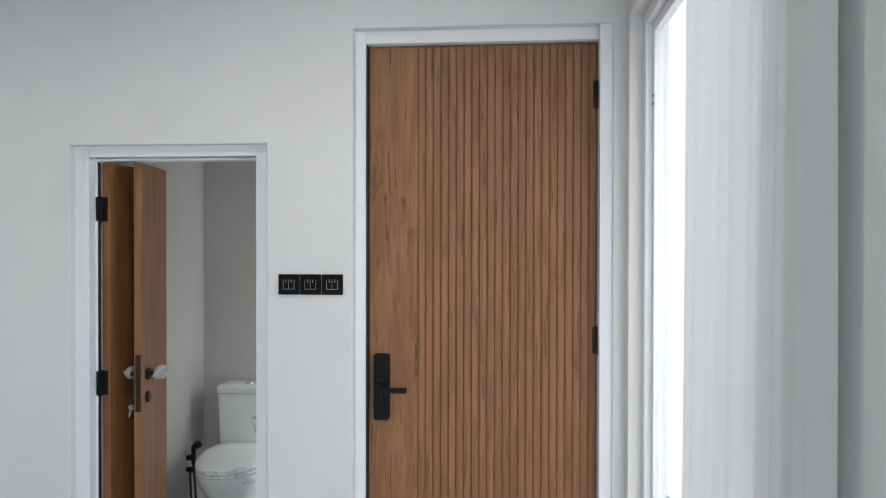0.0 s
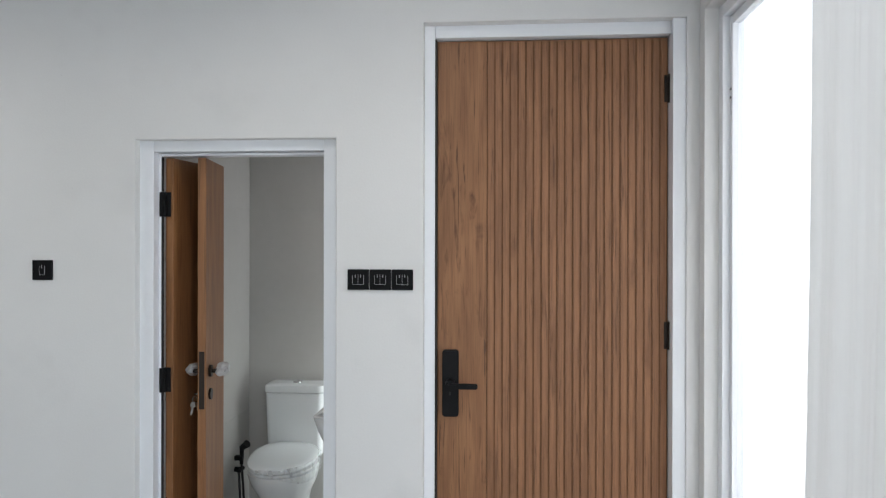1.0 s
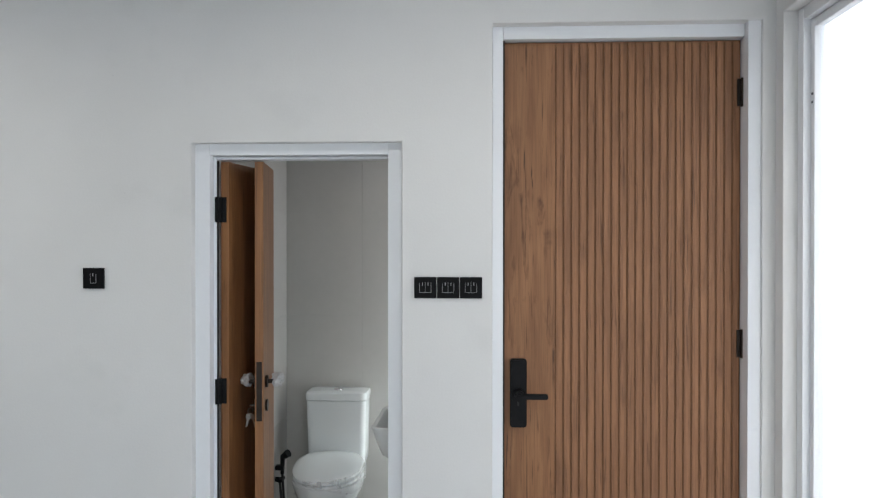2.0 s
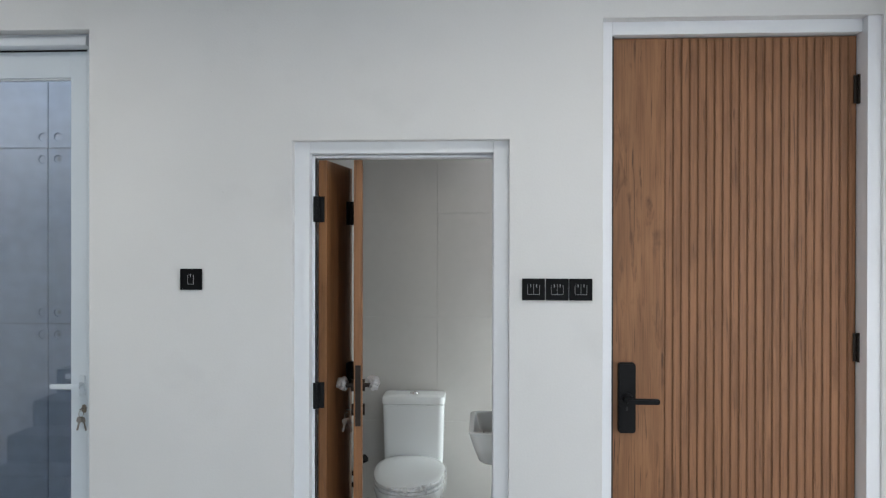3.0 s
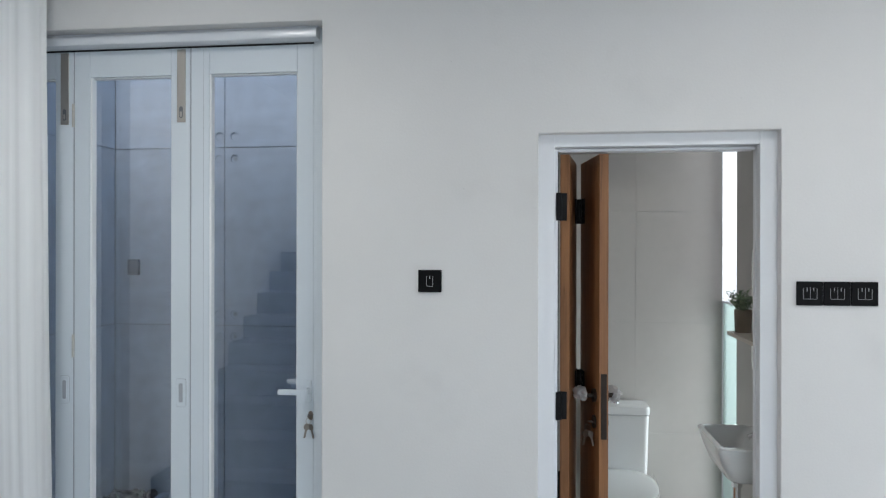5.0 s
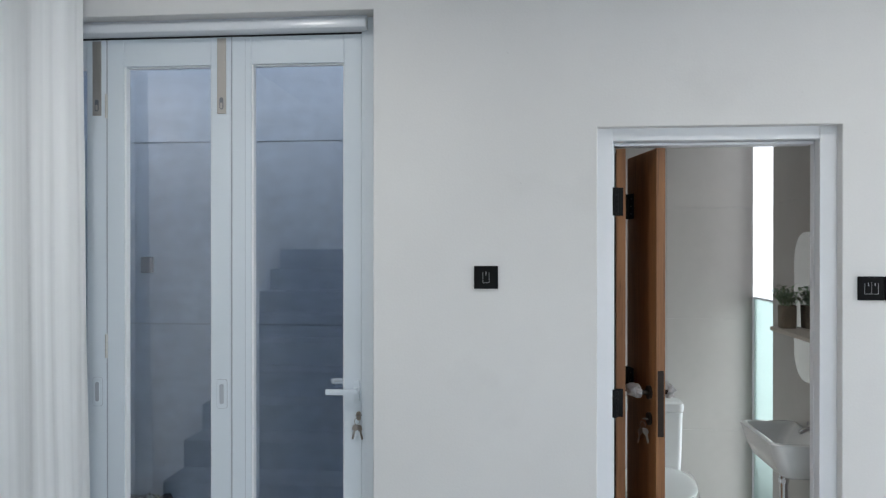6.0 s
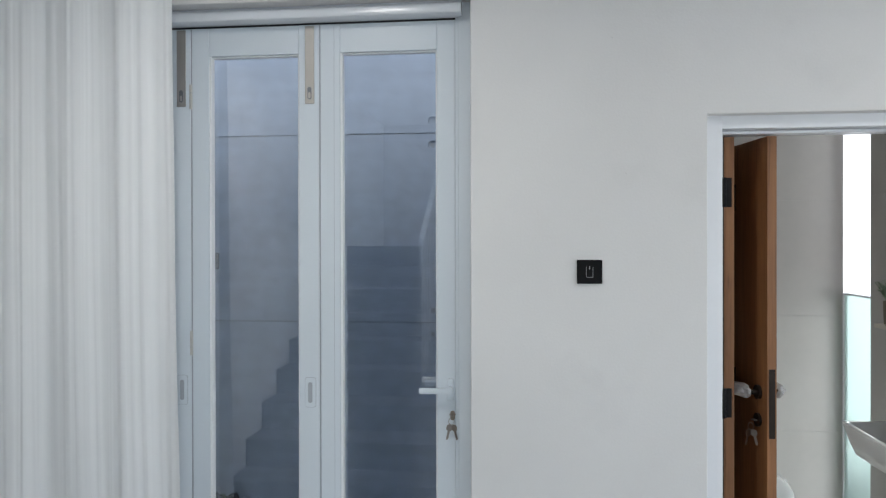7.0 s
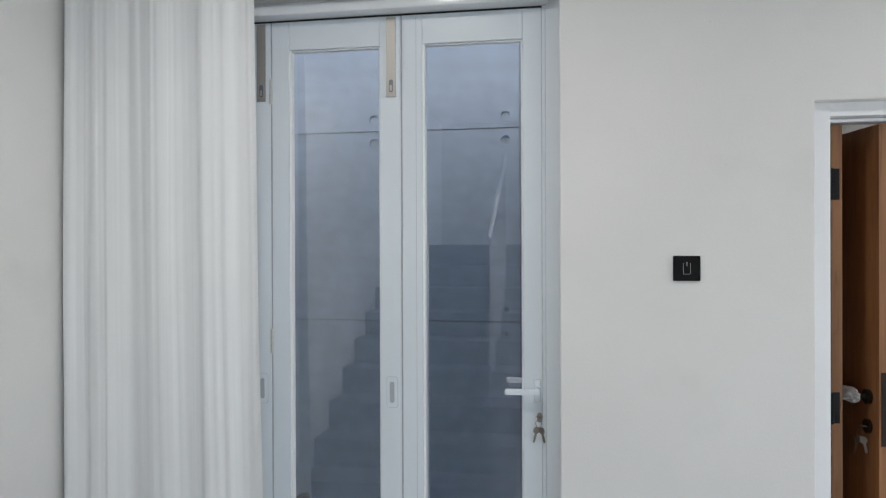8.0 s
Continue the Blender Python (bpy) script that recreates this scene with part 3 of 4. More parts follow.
def fold_door():
    d = thing("door_3", (0, 0, 0), "closed white aluminium folding door with tall glass panes", "door", kind="structure")
    x0, x1, zt = FOLD
    yf, yb = 3.108, 3.150
    part("door_frame", joined(
        bm_box(x1 - 0.050, x1 + 0.006, 3.094, 3.158, 0, zt + 0.004, 0.002),
        bm_box(x1 - 0.0636, x1 - 0.0505, 3.106, 3.156, 0, 2.350, 0.002),
        bm_box(x0 + 0.001, x0 + 0.050, 3.050, 3.158, 0, zt - 0.001, 0.004)), ALU, d, "white aluminium jambs")
    # head track with a rounded nose
    nose = [(3.155, 2.412), (3.155, 2.351), (3.052, 2.351), (3.0475, 2.3535), (3.0462, 2.358), (3.0462, 2.364), (3.0466, 2.370), (3.0472, 2.376), (3.0482, 2.382), (3.0500, 2.387), (3.054, 2.3905), (3.066, 2.3925), (3.066, 2.412)]
    bm = bmesh.new()
    f = bm.faces.new([bm.verts.new((x0 + 0.051, y, z)) for y, z in nose])
    r = bmesh.ops.extrude_face_region(bm, geom=[f])
    bmesh.ops.translate(bm, vec=(x1 - x0 - 0.088, 0, 0), verts=[v for v in r["geom"] if isinstance(v, bmesh.types.BMVert)])
    bmesh.ops.recalc_face_normals(bm, faces=bm.faces[:])
    part("head_track", bm, TRACK, d, "white head track with a rounded nose", True)
    # dark bar painted as the shade above the leaves
    part("track_gap", bm_box(x0 + 0.052, x1 - 0.052, 3.114, 3.140, 2.343, 2.352), GAP_SHADE, d)
    leaves = ((-2.991, -2.489, -2.916, -2.556), (-3.489, -2.996, -3.422, -3.074), (-3.952, -3.494, -3.888, -3.572))
    for i, (a, b, ga, gb) in enumerate(leaves):
        z0, z1, g0, g1 = 0.012, 2.343, 0.13, 2.237
        lf = part("leaf", joined(
            bm_box(a, ga, yf, yb, z0, z1, 0.0025), bm_box(gb, b, yf, yb, z0, z1, 0.0025),
            bm_box(ga, gb, yf + 0.001, yb - 0.001, g1, z1, 0.0025), bm_box(ga, gb, yf + 0.001, yb - 0.001, z0, g0, 0.0025)), ALU, d, "white aluminium leaf frame")
        # beads whiter than the leaf: their lit edge is put into the colour
        part("glazing_bead", joined(
            bm_box(ga, ga + 0.009, yf + 0.002, yf + 0.033, g0, g1, 0.002), bm_box(gb - 0.006, gb, yf + 0.010, yf + 0.033, g0, g1, 0.002),
            bm_box(ga + 0.009, gb - 0.006, yf + 0.010, yf + 0.033, g1 - 0.006, g1, 0.002), bm_box(ga + 0.009, gb - 0.006, yf + 0.010, yf + 0.033, g0, g0 + 0.007, 0.002)), BEAD_LIT, lf)
        p = part("pane", bm_box(ga - 0.004, gb + 0.004, yf + 0.034, yf + 0.039, g0 - 0.004, g1 + 0.004), PANE_DOOR, lf)
        p.visible_shadow = False
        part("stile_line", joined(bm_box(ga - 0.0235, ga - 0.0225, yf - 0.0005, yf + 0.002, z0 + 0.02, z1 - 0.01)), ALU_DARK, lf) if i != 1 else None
        if i:
            x = {1: -3.031, 2: -3.530}[i]
            steel_strip(x, yf, lf)
            oval_pull(x, yf, 0.978, lf)
        if i == 2:
            for z in (2.040, 1.110, 0.300):
                h = part("hinge", bm_tube([(-3.4915, yf - 0.004, z), (-3.4915, yf - 0.004, z + 0.092)], 0.0055, 10), HINGE_PALE, lf, "pale metal hinge", True)
                part("knuckle_joint", joined(*[bm_tube([(-3.4915, yf - 0.004, z + q), (-3.4915, yf - 0.004, z + q + 0.0015)], 0.0058, 10) for q in (0.03, 0.061)]), ALU_DARK, h)
        if i == 0:
            # added strips fill the seams between leaves so that they read grey
            gap_strip = part("seam_strip", bm_box(-2.9950, -2.9912, yf + 0.0008, yb, z0, z1), ALU_DARK, lf)
            part("seam_strip", bm_box(-3.4938, -3.4892, yf + 0.0008, yb, z0, z1), ALU_DARK, lf)
            hp = part("handle_plate", bm_box(-2.519, -2.495, yf - 0.010, yf, 0.958, 1.040, 0.004), ALU, lf, "white handle plate")
            part("lever", joined(bm_tube([(-2.507, yf - 0.008, 1.005), (-2.507, yf - 0.042, 1.005)], 0.010, 14),
                                 bm_prism(round_rect(-2.617, -2.497, 0.990, 1.010, 0.004), yf - 0.050, yf - 0.034, 0.003)), ALU, hp, "white lever handle", True)
            outer = part("lever", joined(bm_tube([(-2.512, yb, 1.020), (-2.512, yb + 0.038, 1.020)], 0.010, 14),
                                         bm_prism(round_rect(-2.622, -2.502, 1.010, 1.030, 0.004), yb + 0.030, yb + 0.046, 0.003)), ALU, lf, "white lever handle outside", True)
            cy = part("key_cylinder", bm_prism(round_rect(-2.508, -2.491, 0.888, 0.922, 0.008), yf - 0.006, yf, 0.002), BRONZE_PALE, lf)
            key_set(lf, Matrix.Translation((-2.4995, yf - 0.006, 0.908)) @ Matrix.Rotation(radians(90), 4, "X"), Vector((-2.502, yf - 0.022, 0.900)))


# ALU made darker: shade in hollows and seams is put into the colour
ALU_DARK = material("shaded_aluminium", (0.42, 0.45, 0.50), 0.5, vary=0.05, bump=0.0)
TRACK = material("glossy_track", (0.76, 0.79, 0.83), 0.2, vary=0.03, scale=5, bump=0.0)
# whitened aluminium; the bright highlight along the panes is painted in
BEAD_LIT = material("lit_white_bead", (0.90, 0.925, 0.95), 0.35, vary=0.03, bump=0.02)
HINGE_PALE = material("pale_hinge", (0.62, 0.61, 0.58), 0.35, 0.6, vary=0.1, bump=0.03)
BRONZE_PALE = material("worn_nickel", (0.33, 0.28, 0.24), 0.35, 0.9, vary=0.15, bump=0.05)
fold_door()

# ---- light well behind the folding door ----
Y_PATIO, X_PATIO = 4.40, -4.087


def light_well():
    back = structure("wall_light_well", bm_box(-4.35, -1.74, Y_PATIO + 0.012, Y_PATIO + 0.18, -0.1, 2.90), CONCRETE_JOINT, "grey concrete panel wall of the light well", "wall")
    side = structure("wall_light_well_side", bm_box(X_PATIO - 0.20, X_PATIO - 0.012, Y_WALL + T_WALL, Y_PATIO + 0.012, -0.1, 2.90), CONCRETE_JOINT, "grey concrete side wall of the light well", "wall")
    structure("wall_light_well_end", bm_box(-1.74, -1.64, Y_WALL + T_WALL, Y_PATIO + 0.18, -0.1, 2.90), CONCRETE, "grey concrete end wall of the light well", "wall")
    structure("ground_light_well", bm_box(X_PATIO, -1.74, Y_WALL + T_WALL, Y_PATIO + 0.012, -0.16, -0.02), CONCRETE, "grey screeded floor of the light well", "ground")
    zs = (-0.02, 0.095, 1.110, 2.125, 2.89)
    xs = (X_PATIO, -3.417, -2.664, -1.911, -1.742)

    def panel(w, h, holes, r=0.0255, n=20):
        """A cast panel with dished round recesses at the places given."""
        bm = bmesh.new()
        edges, rims = [], []
        for loop in [[(0.003, 0.003), (w - 0.003, 0.003), (w - 0.003, h - 0.003), (0.003, h - 0.003)]] + [[(x + r * math.cos(2 * math.pi * q / n), z + r * math.sin(2 * math.pi * q / n)) for q in range(n)] for x, z in holes]:
            vs = [bm.verts.new((x, 0, z)) for x, z in loop]
            edges += [bm.edges.new((vs[i], vs[(i + 1) % len(vs)])) for i in range(len(vs))]
            rims.append(vs)
        bmesh.ops.triangle_fill(bm, edges=edges, use_beauty=True, normal=(0, -1, 0))
        for (x, z), rim in zip(holes, rims[1:]):
            for s, y in ((0.95, 0.0088), (0.6, 0.0110), (0.06, 0.0116)):
                ring = [bm.verts.new((x + (v.co.x - x) * s, y, z + (v.co.z - z) * s)) for v in rim] if s == 0.95 else [bm.verts.new((x + r * s * math.cos(2 * math.pi * q / n), y, z + r * s * math.sin(2 * math.pi * q / n))) for q in range(n)]
                for i in range(n):
                    bm.faces.new((rim[i], rim[(i + 1) % n], ring[(i + 1) % n], ring[i]))
                rim = ring
            bm.faces.new(rim)
        back_vs = [bm.verts.new((v.co.x, 0.013, v.co.z)) for v in rims[0]]
        for i in range(4):
            bm.faces.new((rims[0][i], rims[0][(i + 1) % 4], back_vs[(i + 1) % 4], back_vs[i]))
        bmesh.ops.recalc_face_normals(bm, faces=bm.faces[:])
        return bm

    for i in range(len(xs) - 1):
        for k in range(len(zs) - 1):
            w, h = xs[i + 1] - xs[i], zs[k + 1] - zs[k]
            holes = [(hx, hz) for hx, at_x in ((0.060, 0 < i < 3), (w - (0.075 if i else 0.032), i < 2)) for hz, at_z in ((0.064, k > 1), (h - 0.064, 0 < k < 3)) if at_x and at_z]
            p = new("panel", shape("panel", panel(w, h, holes), CONCRETE))
            p.parent, p.location = back, (xs[i], Y_PATIO + random.uniform(-0.001, 0.001), zs[k])
    ys = (Y_WALL + T_WALL, 3.66, Y_PATIO)
    for i in range(2):
        for k in range(len(zs) - 1):
            w, h = ys[i + 1] - ys[i], zs[k + 1] - zs[k]
            me = shape("panel", bm_box(0, 0.014, 0.003, w - 0.003, 0.003, h - 0.003, 0.0015, 1), CONCRETE)
            p = new("panel", me)
            p.parent, p.location = side, (X_PATIO - 0.014, ys[i], zs[k])
    box = thing("outlet_box", (-3.961, Y_PATIO - 0.002, 1.44), "grey weatherproof outlet box on the concrete wall", "outlet")
    part("cover", bm_box(-0.033, 0.033, -0.030, 0, -0.045, 0.045, 0.006), OUTLET, box)
    part("flap", bm_box(-0.026, 0.026, -0.034, -0.030, -0.036, 0.030, 0.002), OUTLET, box)


light_well()


def pebbles():
    """A bed of loose stones with a few low weeds in the corner of the light well."""
    rng = random.Random(11)
    src = bmesh.new()
    bmesh.ops.create_icosphere(src, subdivisions=1, radius=1)
    base = [v.co.copy() for v in src.verts]
    faces = [[v.index for v in f.verts] for f in src.faces]
    src.free()
    verts, polys = [], []
    for _ in range(420):
        x, y = rng.uniform(-4.06, -3.80), rng.uniform(4.04, 4.38)
        r = rng.uniform(0.012, 0.028)
        o = len(verts)
        turn = Euler((rng.random() * 6, rng.random() * 6, rng.random() * 6)).to_matrix()
        for c in base:
            q = turn @ Vector((c.x * r, c.y * r * rng.uniform(0.7, 1.0), c.z * r * 0.7))
            verts.append((x + q.x, y + q.y, 0.135 + rng.uniform(-0.006, 0.012) + q.z))
        polys += [[o + i for i in f] for f in faces]
    me = bpy.data.meshes.new("pebbles")
    me.from_pydata(verts, [], polys)
    me.materials.append(PEBBLE)
    tagged(new("pebbles", me), "dark loose pebbles in a raised bed", "pebbles", kind="stuff")
    bed = thing("planter_bed", (0, 0, 0), "low concrete planter bed filled with dark pebbles", "planter")
    part("kerb", joined(bm_box(-4.08, -3.75, 3.98, 4.02, -0.02, 0.145, 0.004), bm_box(-3.79, -3.75, 4.02, 4.395, -0.02, 0.144, 0.004)), CONCRETE, bed)
    part("fill", bm_box(-4.08, -3.79, 4.02, 4.395, -0.02, 0.128), PEBBLE, bed)
    weed = thing("weed", (-4.0, 4.25, 0.13), "small dark green weeds among the pebbles", "plant")
    for k in range(26):
        a, l = rng.random() * 6.28, rng.uniform(0.04, 0.09)
        x, y = rng.uniform(-0.05, 0.17), rng.uniform(-0.08, 0.10)
        part("leaf", leaf_blade(Vector((x, y, 0)), a, l, rng.uniform(35, 75), 0.010), LEAF, weed)


def leaf_blade(root, turn, length, lift, width):
    """A pointed blade with a crease, bent outwards."""
    bm = bmesh.new()
    rows = []
    for k in range(5):
        s = k / 4
        w = width * math.sin(math.pi * min(0.97, 0.15 + 0.85 * s)) * 0.5
        bend = radians(lift) * (1 - 0.45 * s)
        p = Vector((length * s * math.cos(bend), 0, length * s * math.sin(bend)))
        rows.append([bm.verts.new(p + Vector((0, q * w, abs(q) * w * 0.4))) for q in (-1, 0, 1)])
    for a, b in zip(rows, rows[1:]):
        for q in range(2):
            bm.faces.new((a[q], a[q + 1], b[q + 1], b[q]))
    return moved(bm, Matrix.Translation(root) @ Matrix.Rotation(turn, 4, "Z"))


pebbles()

# ---- bathroom ----
BX0, BX1, BY = -1.569, -0.730, 4.220
ROWS_Z = (0.062, 0.620, 1.180, 1.740, 2.300)


def bathroom_shell():
    y0 = Y_WALL + T_WALL
    back = structure("wall_bath_back", bm_box(BX0 - 0.06, BX1 + 0.008, BY + 0.0016, BY + 0.12, -0.05, 2.36), GROUT, "bathroom wall of large beige-grey tiles", "wall")
    left = structure("wall_bath_left", bm_box(BX0 - 0.06, BX0 - 0.0016, y0, BY + 0.008, -0.05, 2.36), GROUT, "bathroom side wall of large beige-grey tiles", "wall")
    right = structure("wall_bath_right", joined(bm_box(BX1 + 0.0016, BX1 + 0.10, y0, 3.905, -0.05, 2.36), bm_box(BX1 + 0.008, BX1 + 0.05, 3.905, BY + 0.12, 2.30, 2.36), bm_box(BX1 + 0.008, BX1 + 0.05, 3.905, BY + 0.12, -0.05, 0.02)), GROUT, "tiled bathroom wall with a slot window", "wall")
    structure("ceiling_bath", bm_box(BX0 - 0.06, BX1 + 0.11, y0, BY + 0.12, 2.36, 2.46), CEIL, "plain white bathroom ceiling", "ceiling")
    structure("floor_bath", bm_box(BX0 - 0.06, BX1 + 0.11, y0, BY + 0.12, -0.15, -0.004), FLOOR_TILE, "grey bathroom floor", "floor")

    def tiles(parent, splits, make):
        for a, b in zip(splits, splits[1:]):
            for c, e in zip((-0.004, *ROWS_Z), ROWS_Z):
                t = new("tile", shape("tile", make(a + 0.0006, b - 0.0006, c + 0.0006, e - 0.0006), TILE))
                t.parent = parent

    tiles(back, (BX0, -1.147, BX1), lambda a, b, c, e: bm_box(a, b, BY, BY + 0.009, c, e, 0.0007, 1))
    tiles(left, (y0, 3.62, BY), lambda a, b, c, e: bm_box(BX0 - 0.009, BX0, a, b, c, e, 0.0007, 1))
    tiles(right, (y0, 3.42, 3.905), lambda a, b, c, e: bm_box(BX1, BX1 + 0.009, a, b, c, e, 0.0007, 1))
    w = thing("window_3", (0, 0, 0), "narrow full-height bathroom window, green frosted below", "window", kind="structure")
    part("window_frame", joined(bm_box(BX1 + 0.004, BX1 + 0.030, 4.212, BY - 0.001, 0.02, 1.285, 0.002), bm_box(BX1 + 0.006, BX1 + 0.030, 3.906, BY - 0.001, 1.284, 1.292, 0.002)), FRAME, w)
    p = part("pane", bm_box(BX1 + 0.010, BX1 + 0.018, 3.906, 4.211, 0.02, 1.283), PANE_GREEN, w, "green frosted lower pane")
    q = part("pane", bm_box(BX1 + 0.010, BX1 + 0.016, 3.906, BY - 0.001, 1.293, 2.299), PANE, w)
    p.visible_shadow = q.visible_shadow = False


bathroom_shell()


def egg(cx, cy, half_w, back, front, n=36, power=2.3):
    """An egg-shaped outline in plan, blunt at the back, pointed to the front (towards -y)."""
    pts = []
    for k in range(n):
        a = 2 * math.pi * k / n
        c, s = math.cos(a), math.sin(a)
        x = half_w * math.copysign(abs(c) ** (2 / power), c)
        y = (back if s > 0 else front) * math.copysign(abs(s) ** (2 / power), s)
        pts.append((cx + x, cy + y))
    return pts


def toilet():
    t = thing("toilet", (-1.260, 4.0, 0), "white ceramic close-coupled toilet with lid down, film on its seat", "toilet")

    def rings(spec, tilt=0.0):
        return [[(x, y, z + tilt * (y + 0.38)) for x, y in egg(0, cy, hw, bk, fr, 40, pw)] for z, cy, hw, bk, fr, pw in spec]

    part("bowl", bm_loft(rings((
        (0.0, -0.08, 0.105, 0.16, 0.20, 2.6), (0.03, -0.08, 0.100, 0.16, 0.19, 2.6), (0.16, -0.08, 0.095, 0.16, 0.17, 2.5), (0.26, -0.10, 0.120, 0.16, 0.19, 2.4),
        (0.33, -0.12, 0.155, 0.15, 0.225, 2.4), (0.385, -0.13, 0.172, 0.15, 0.243, 2.3), (0.402, -0.13, 0.174, 0.15, 0.245, 2.3), (0.405, -0.13, 0.170, 0.148, 0.241, 2.3)))), CERAMIC, t, smooth=True)
    part("seat", bm_loft(rings(((0.406, -0.13, 0.163, 0.150, 0.240, 2.3), (0.409, -0.13, 0.171, 0.152, 0.248, 2.3), (0.420, -0.13, 0.172, 0.152, 0.249, 2.3), (0.423, -0.13, 0.168, 0.150, 0.244, 2.3)), 0.035)), CERAMIC, t, smooth=True)
    part("seat_lid", bm_loft(rings(((0.4245, -0.13, 0.167, 0.152, 0.244, 2.3), (0.428, -0.13, 0.173, 0.154, 0.251, 2.3), (0.438, -0.13, 0.173, 0.154, 0.251, 2.3), (0.446, -0.13, 0.166, 0.150, 0.243, 2.3),
                                    (0.451, -0.13, 0.145, 0.135, 0.212, 2.2), (0.453, -0.13, 0.09, 0.09, 0.14, 2.1), (0.4535, -0.13, 0.02, 0.02, 0.03, 2.0)), 0.10)), CERAMIC, t, smooth=True)
    for x in (-0.085, 0.085):
        part("seat_hinge", bm_tube([(x - 0.022, 0.020, 0.434), (x + 0.022, 0.020, 0.434)], 0.010, 12), CERAMIC, t, smooth=True)

    def tank(z, w, y0, y1, r):
        return [(x, y, z) for x, y in round_rect(-w, w, y0, y1, r, 6)]

    part("cistern", bm_loft([tank(0.405, 0.140, 0.045, 0.200, 0.03), tank(0.415, 0.149, 0.038, 0.205, 0.03), tank(0.47, 0.152, 0.034, 0.205, 0.03), tank(0.60, 0.155, 0.028, 0.205, 0.03), tank(0.741, 0.158, 0.024, 0.205, 0.03), tank(0.744, 0.155, 0.027, 0.202, 0.03)]), CERAMIC, t, smooth=True)
    lid = part("cistern_lid", bm_loft([tank(0.747, 0.157, 0.021, 0.206, 0.03), tank(0.750, 0.162, 0.016, 0.208, 0.033), tank(0.776, 0.163, 0.015, 0.208, 0.033), tank(0.786, 0.158, 0.020, 0.206, 0.03), tank(0.790, 0.136, 0.040, 0.19, 0.03), tank(0.791, 0.05, 0.09, 0.14, 0.015)]), CERAMIC, t, smooth=True)
    btn = part("flush_button", bm_tube([(0, 0.105, 0.789), (0, 0.105, 0.797)], [0.024, 0.022], 24), CHROME, lid, "round chrome flush button", True)
    part("button_split", bm_box(-0.001, 0.001, 0.083, 0.127, 0.7968, 0.7975), GAP_SHADE, btn)
    # film wrapped round the lid's rim, loose at one side
    rows = []
    for j in range(11):
        row = []
        for k in range(80):
            a = -2.0 + 2.35 * k / 79
            x, y = 0.175 * math.copysign(abs(math.cos(a)) ** 0.87, math.cos(a)), 0.253 * math.copysign(abs(math.sin(a)) ** 0.87, math.sin(a))
            w = 0.030 * noise.noise(Vector((a * 2.4, j * 0.5, 4))) + 0.014 * noise.noise(Vector((a * 5.5, j * 0.9, 9)))
            loose = max(0.0, math.cos(a + 0.35)) ** 3 * 0.09 * math.sin(math.pi * min(1.0, j / 9))
            drop = (0.030 + 0.055 * max(0.0, math.cos(a + 0.45)) ** 2) * j / 10
            grow = 1.006 + (abs(w) + loose) * (j / 10)
            row.append(Vector((x * grow, -0.13 + y * grow, 0.450 + 0.10 * (y + 0.25) * (1 - j / 10) - drop + w * 0.3)))
        rows.append(row)
    bm = bmesh.new()
    vs = [[bm.verts.new(p) for p in r] for r in rows]
    for a, b in zip(vs, vs[1:]):
        for k in range(len(a) - 1):
            bm.faces.new((a[k], a[k + 1], b[k + 1], b[k]))
    part("film_wrap", bm, FILM, t, "clear wrinkled plastic film", True)
    part("wall_pipe", bm_tube([(-0.13, 0.10, 0.20), (-0.20, 0.12, 0.20), (-0.26, 0.20, 0.20)], 0.007, 8), CHROME, t, smooth=True)


FILM = sheer("clear_film", (0.85, 0.86, 0.87), 0.82, 0.3, 28, 0.7)
toilet()


def bidet_spray():
    s = thing("bidet_spray", Matrix.Translation((BX0, 3.99, 0.34)), "black bidet spray with hose on the tiled wall", "bidet spray")
    part("valve", joined(bm_tube([(0, 0, 0), (0.035, 0, 0)], 0.013, 14), bm_tube([(0.034, -0.035, 0), (0.034, 0.03, 0)], 0.011, 14)), BLACK, s, smooth=True)
    part("holder", bm_box(0.001, 0.045, -0.016, 0.016, 0.050, 0.075, 0.004), BLACK, s)
    part("spray_head", joined(bm_tube([(0.036, 0, 0.03), (0.038, 0, 0.10), (0.040, -0.002, 0.125)], [0.010, 0.012, 0.014], 12), bm_tube([(0.040, 0.0, 0.118), (0.072, -0.014, 0.142)], [0.016, 0.021], 14)), BLACK, s, smooth=True)
    part("hose", bm_tube([(0.034, -0.035, -0.005), (0.045, -0.055, -0.07), (0.060, -0.075, -0.20), (0.075, -0.06, -0.30), (0.07, -0.02, -0.32), (0.05, 0.01, -0.24), (0.04, 0.012, -0.08), (0.036, 0.002, 0.03)], 0.0065, 10), RUBBER, s, smooth=True)


bidet_spray()


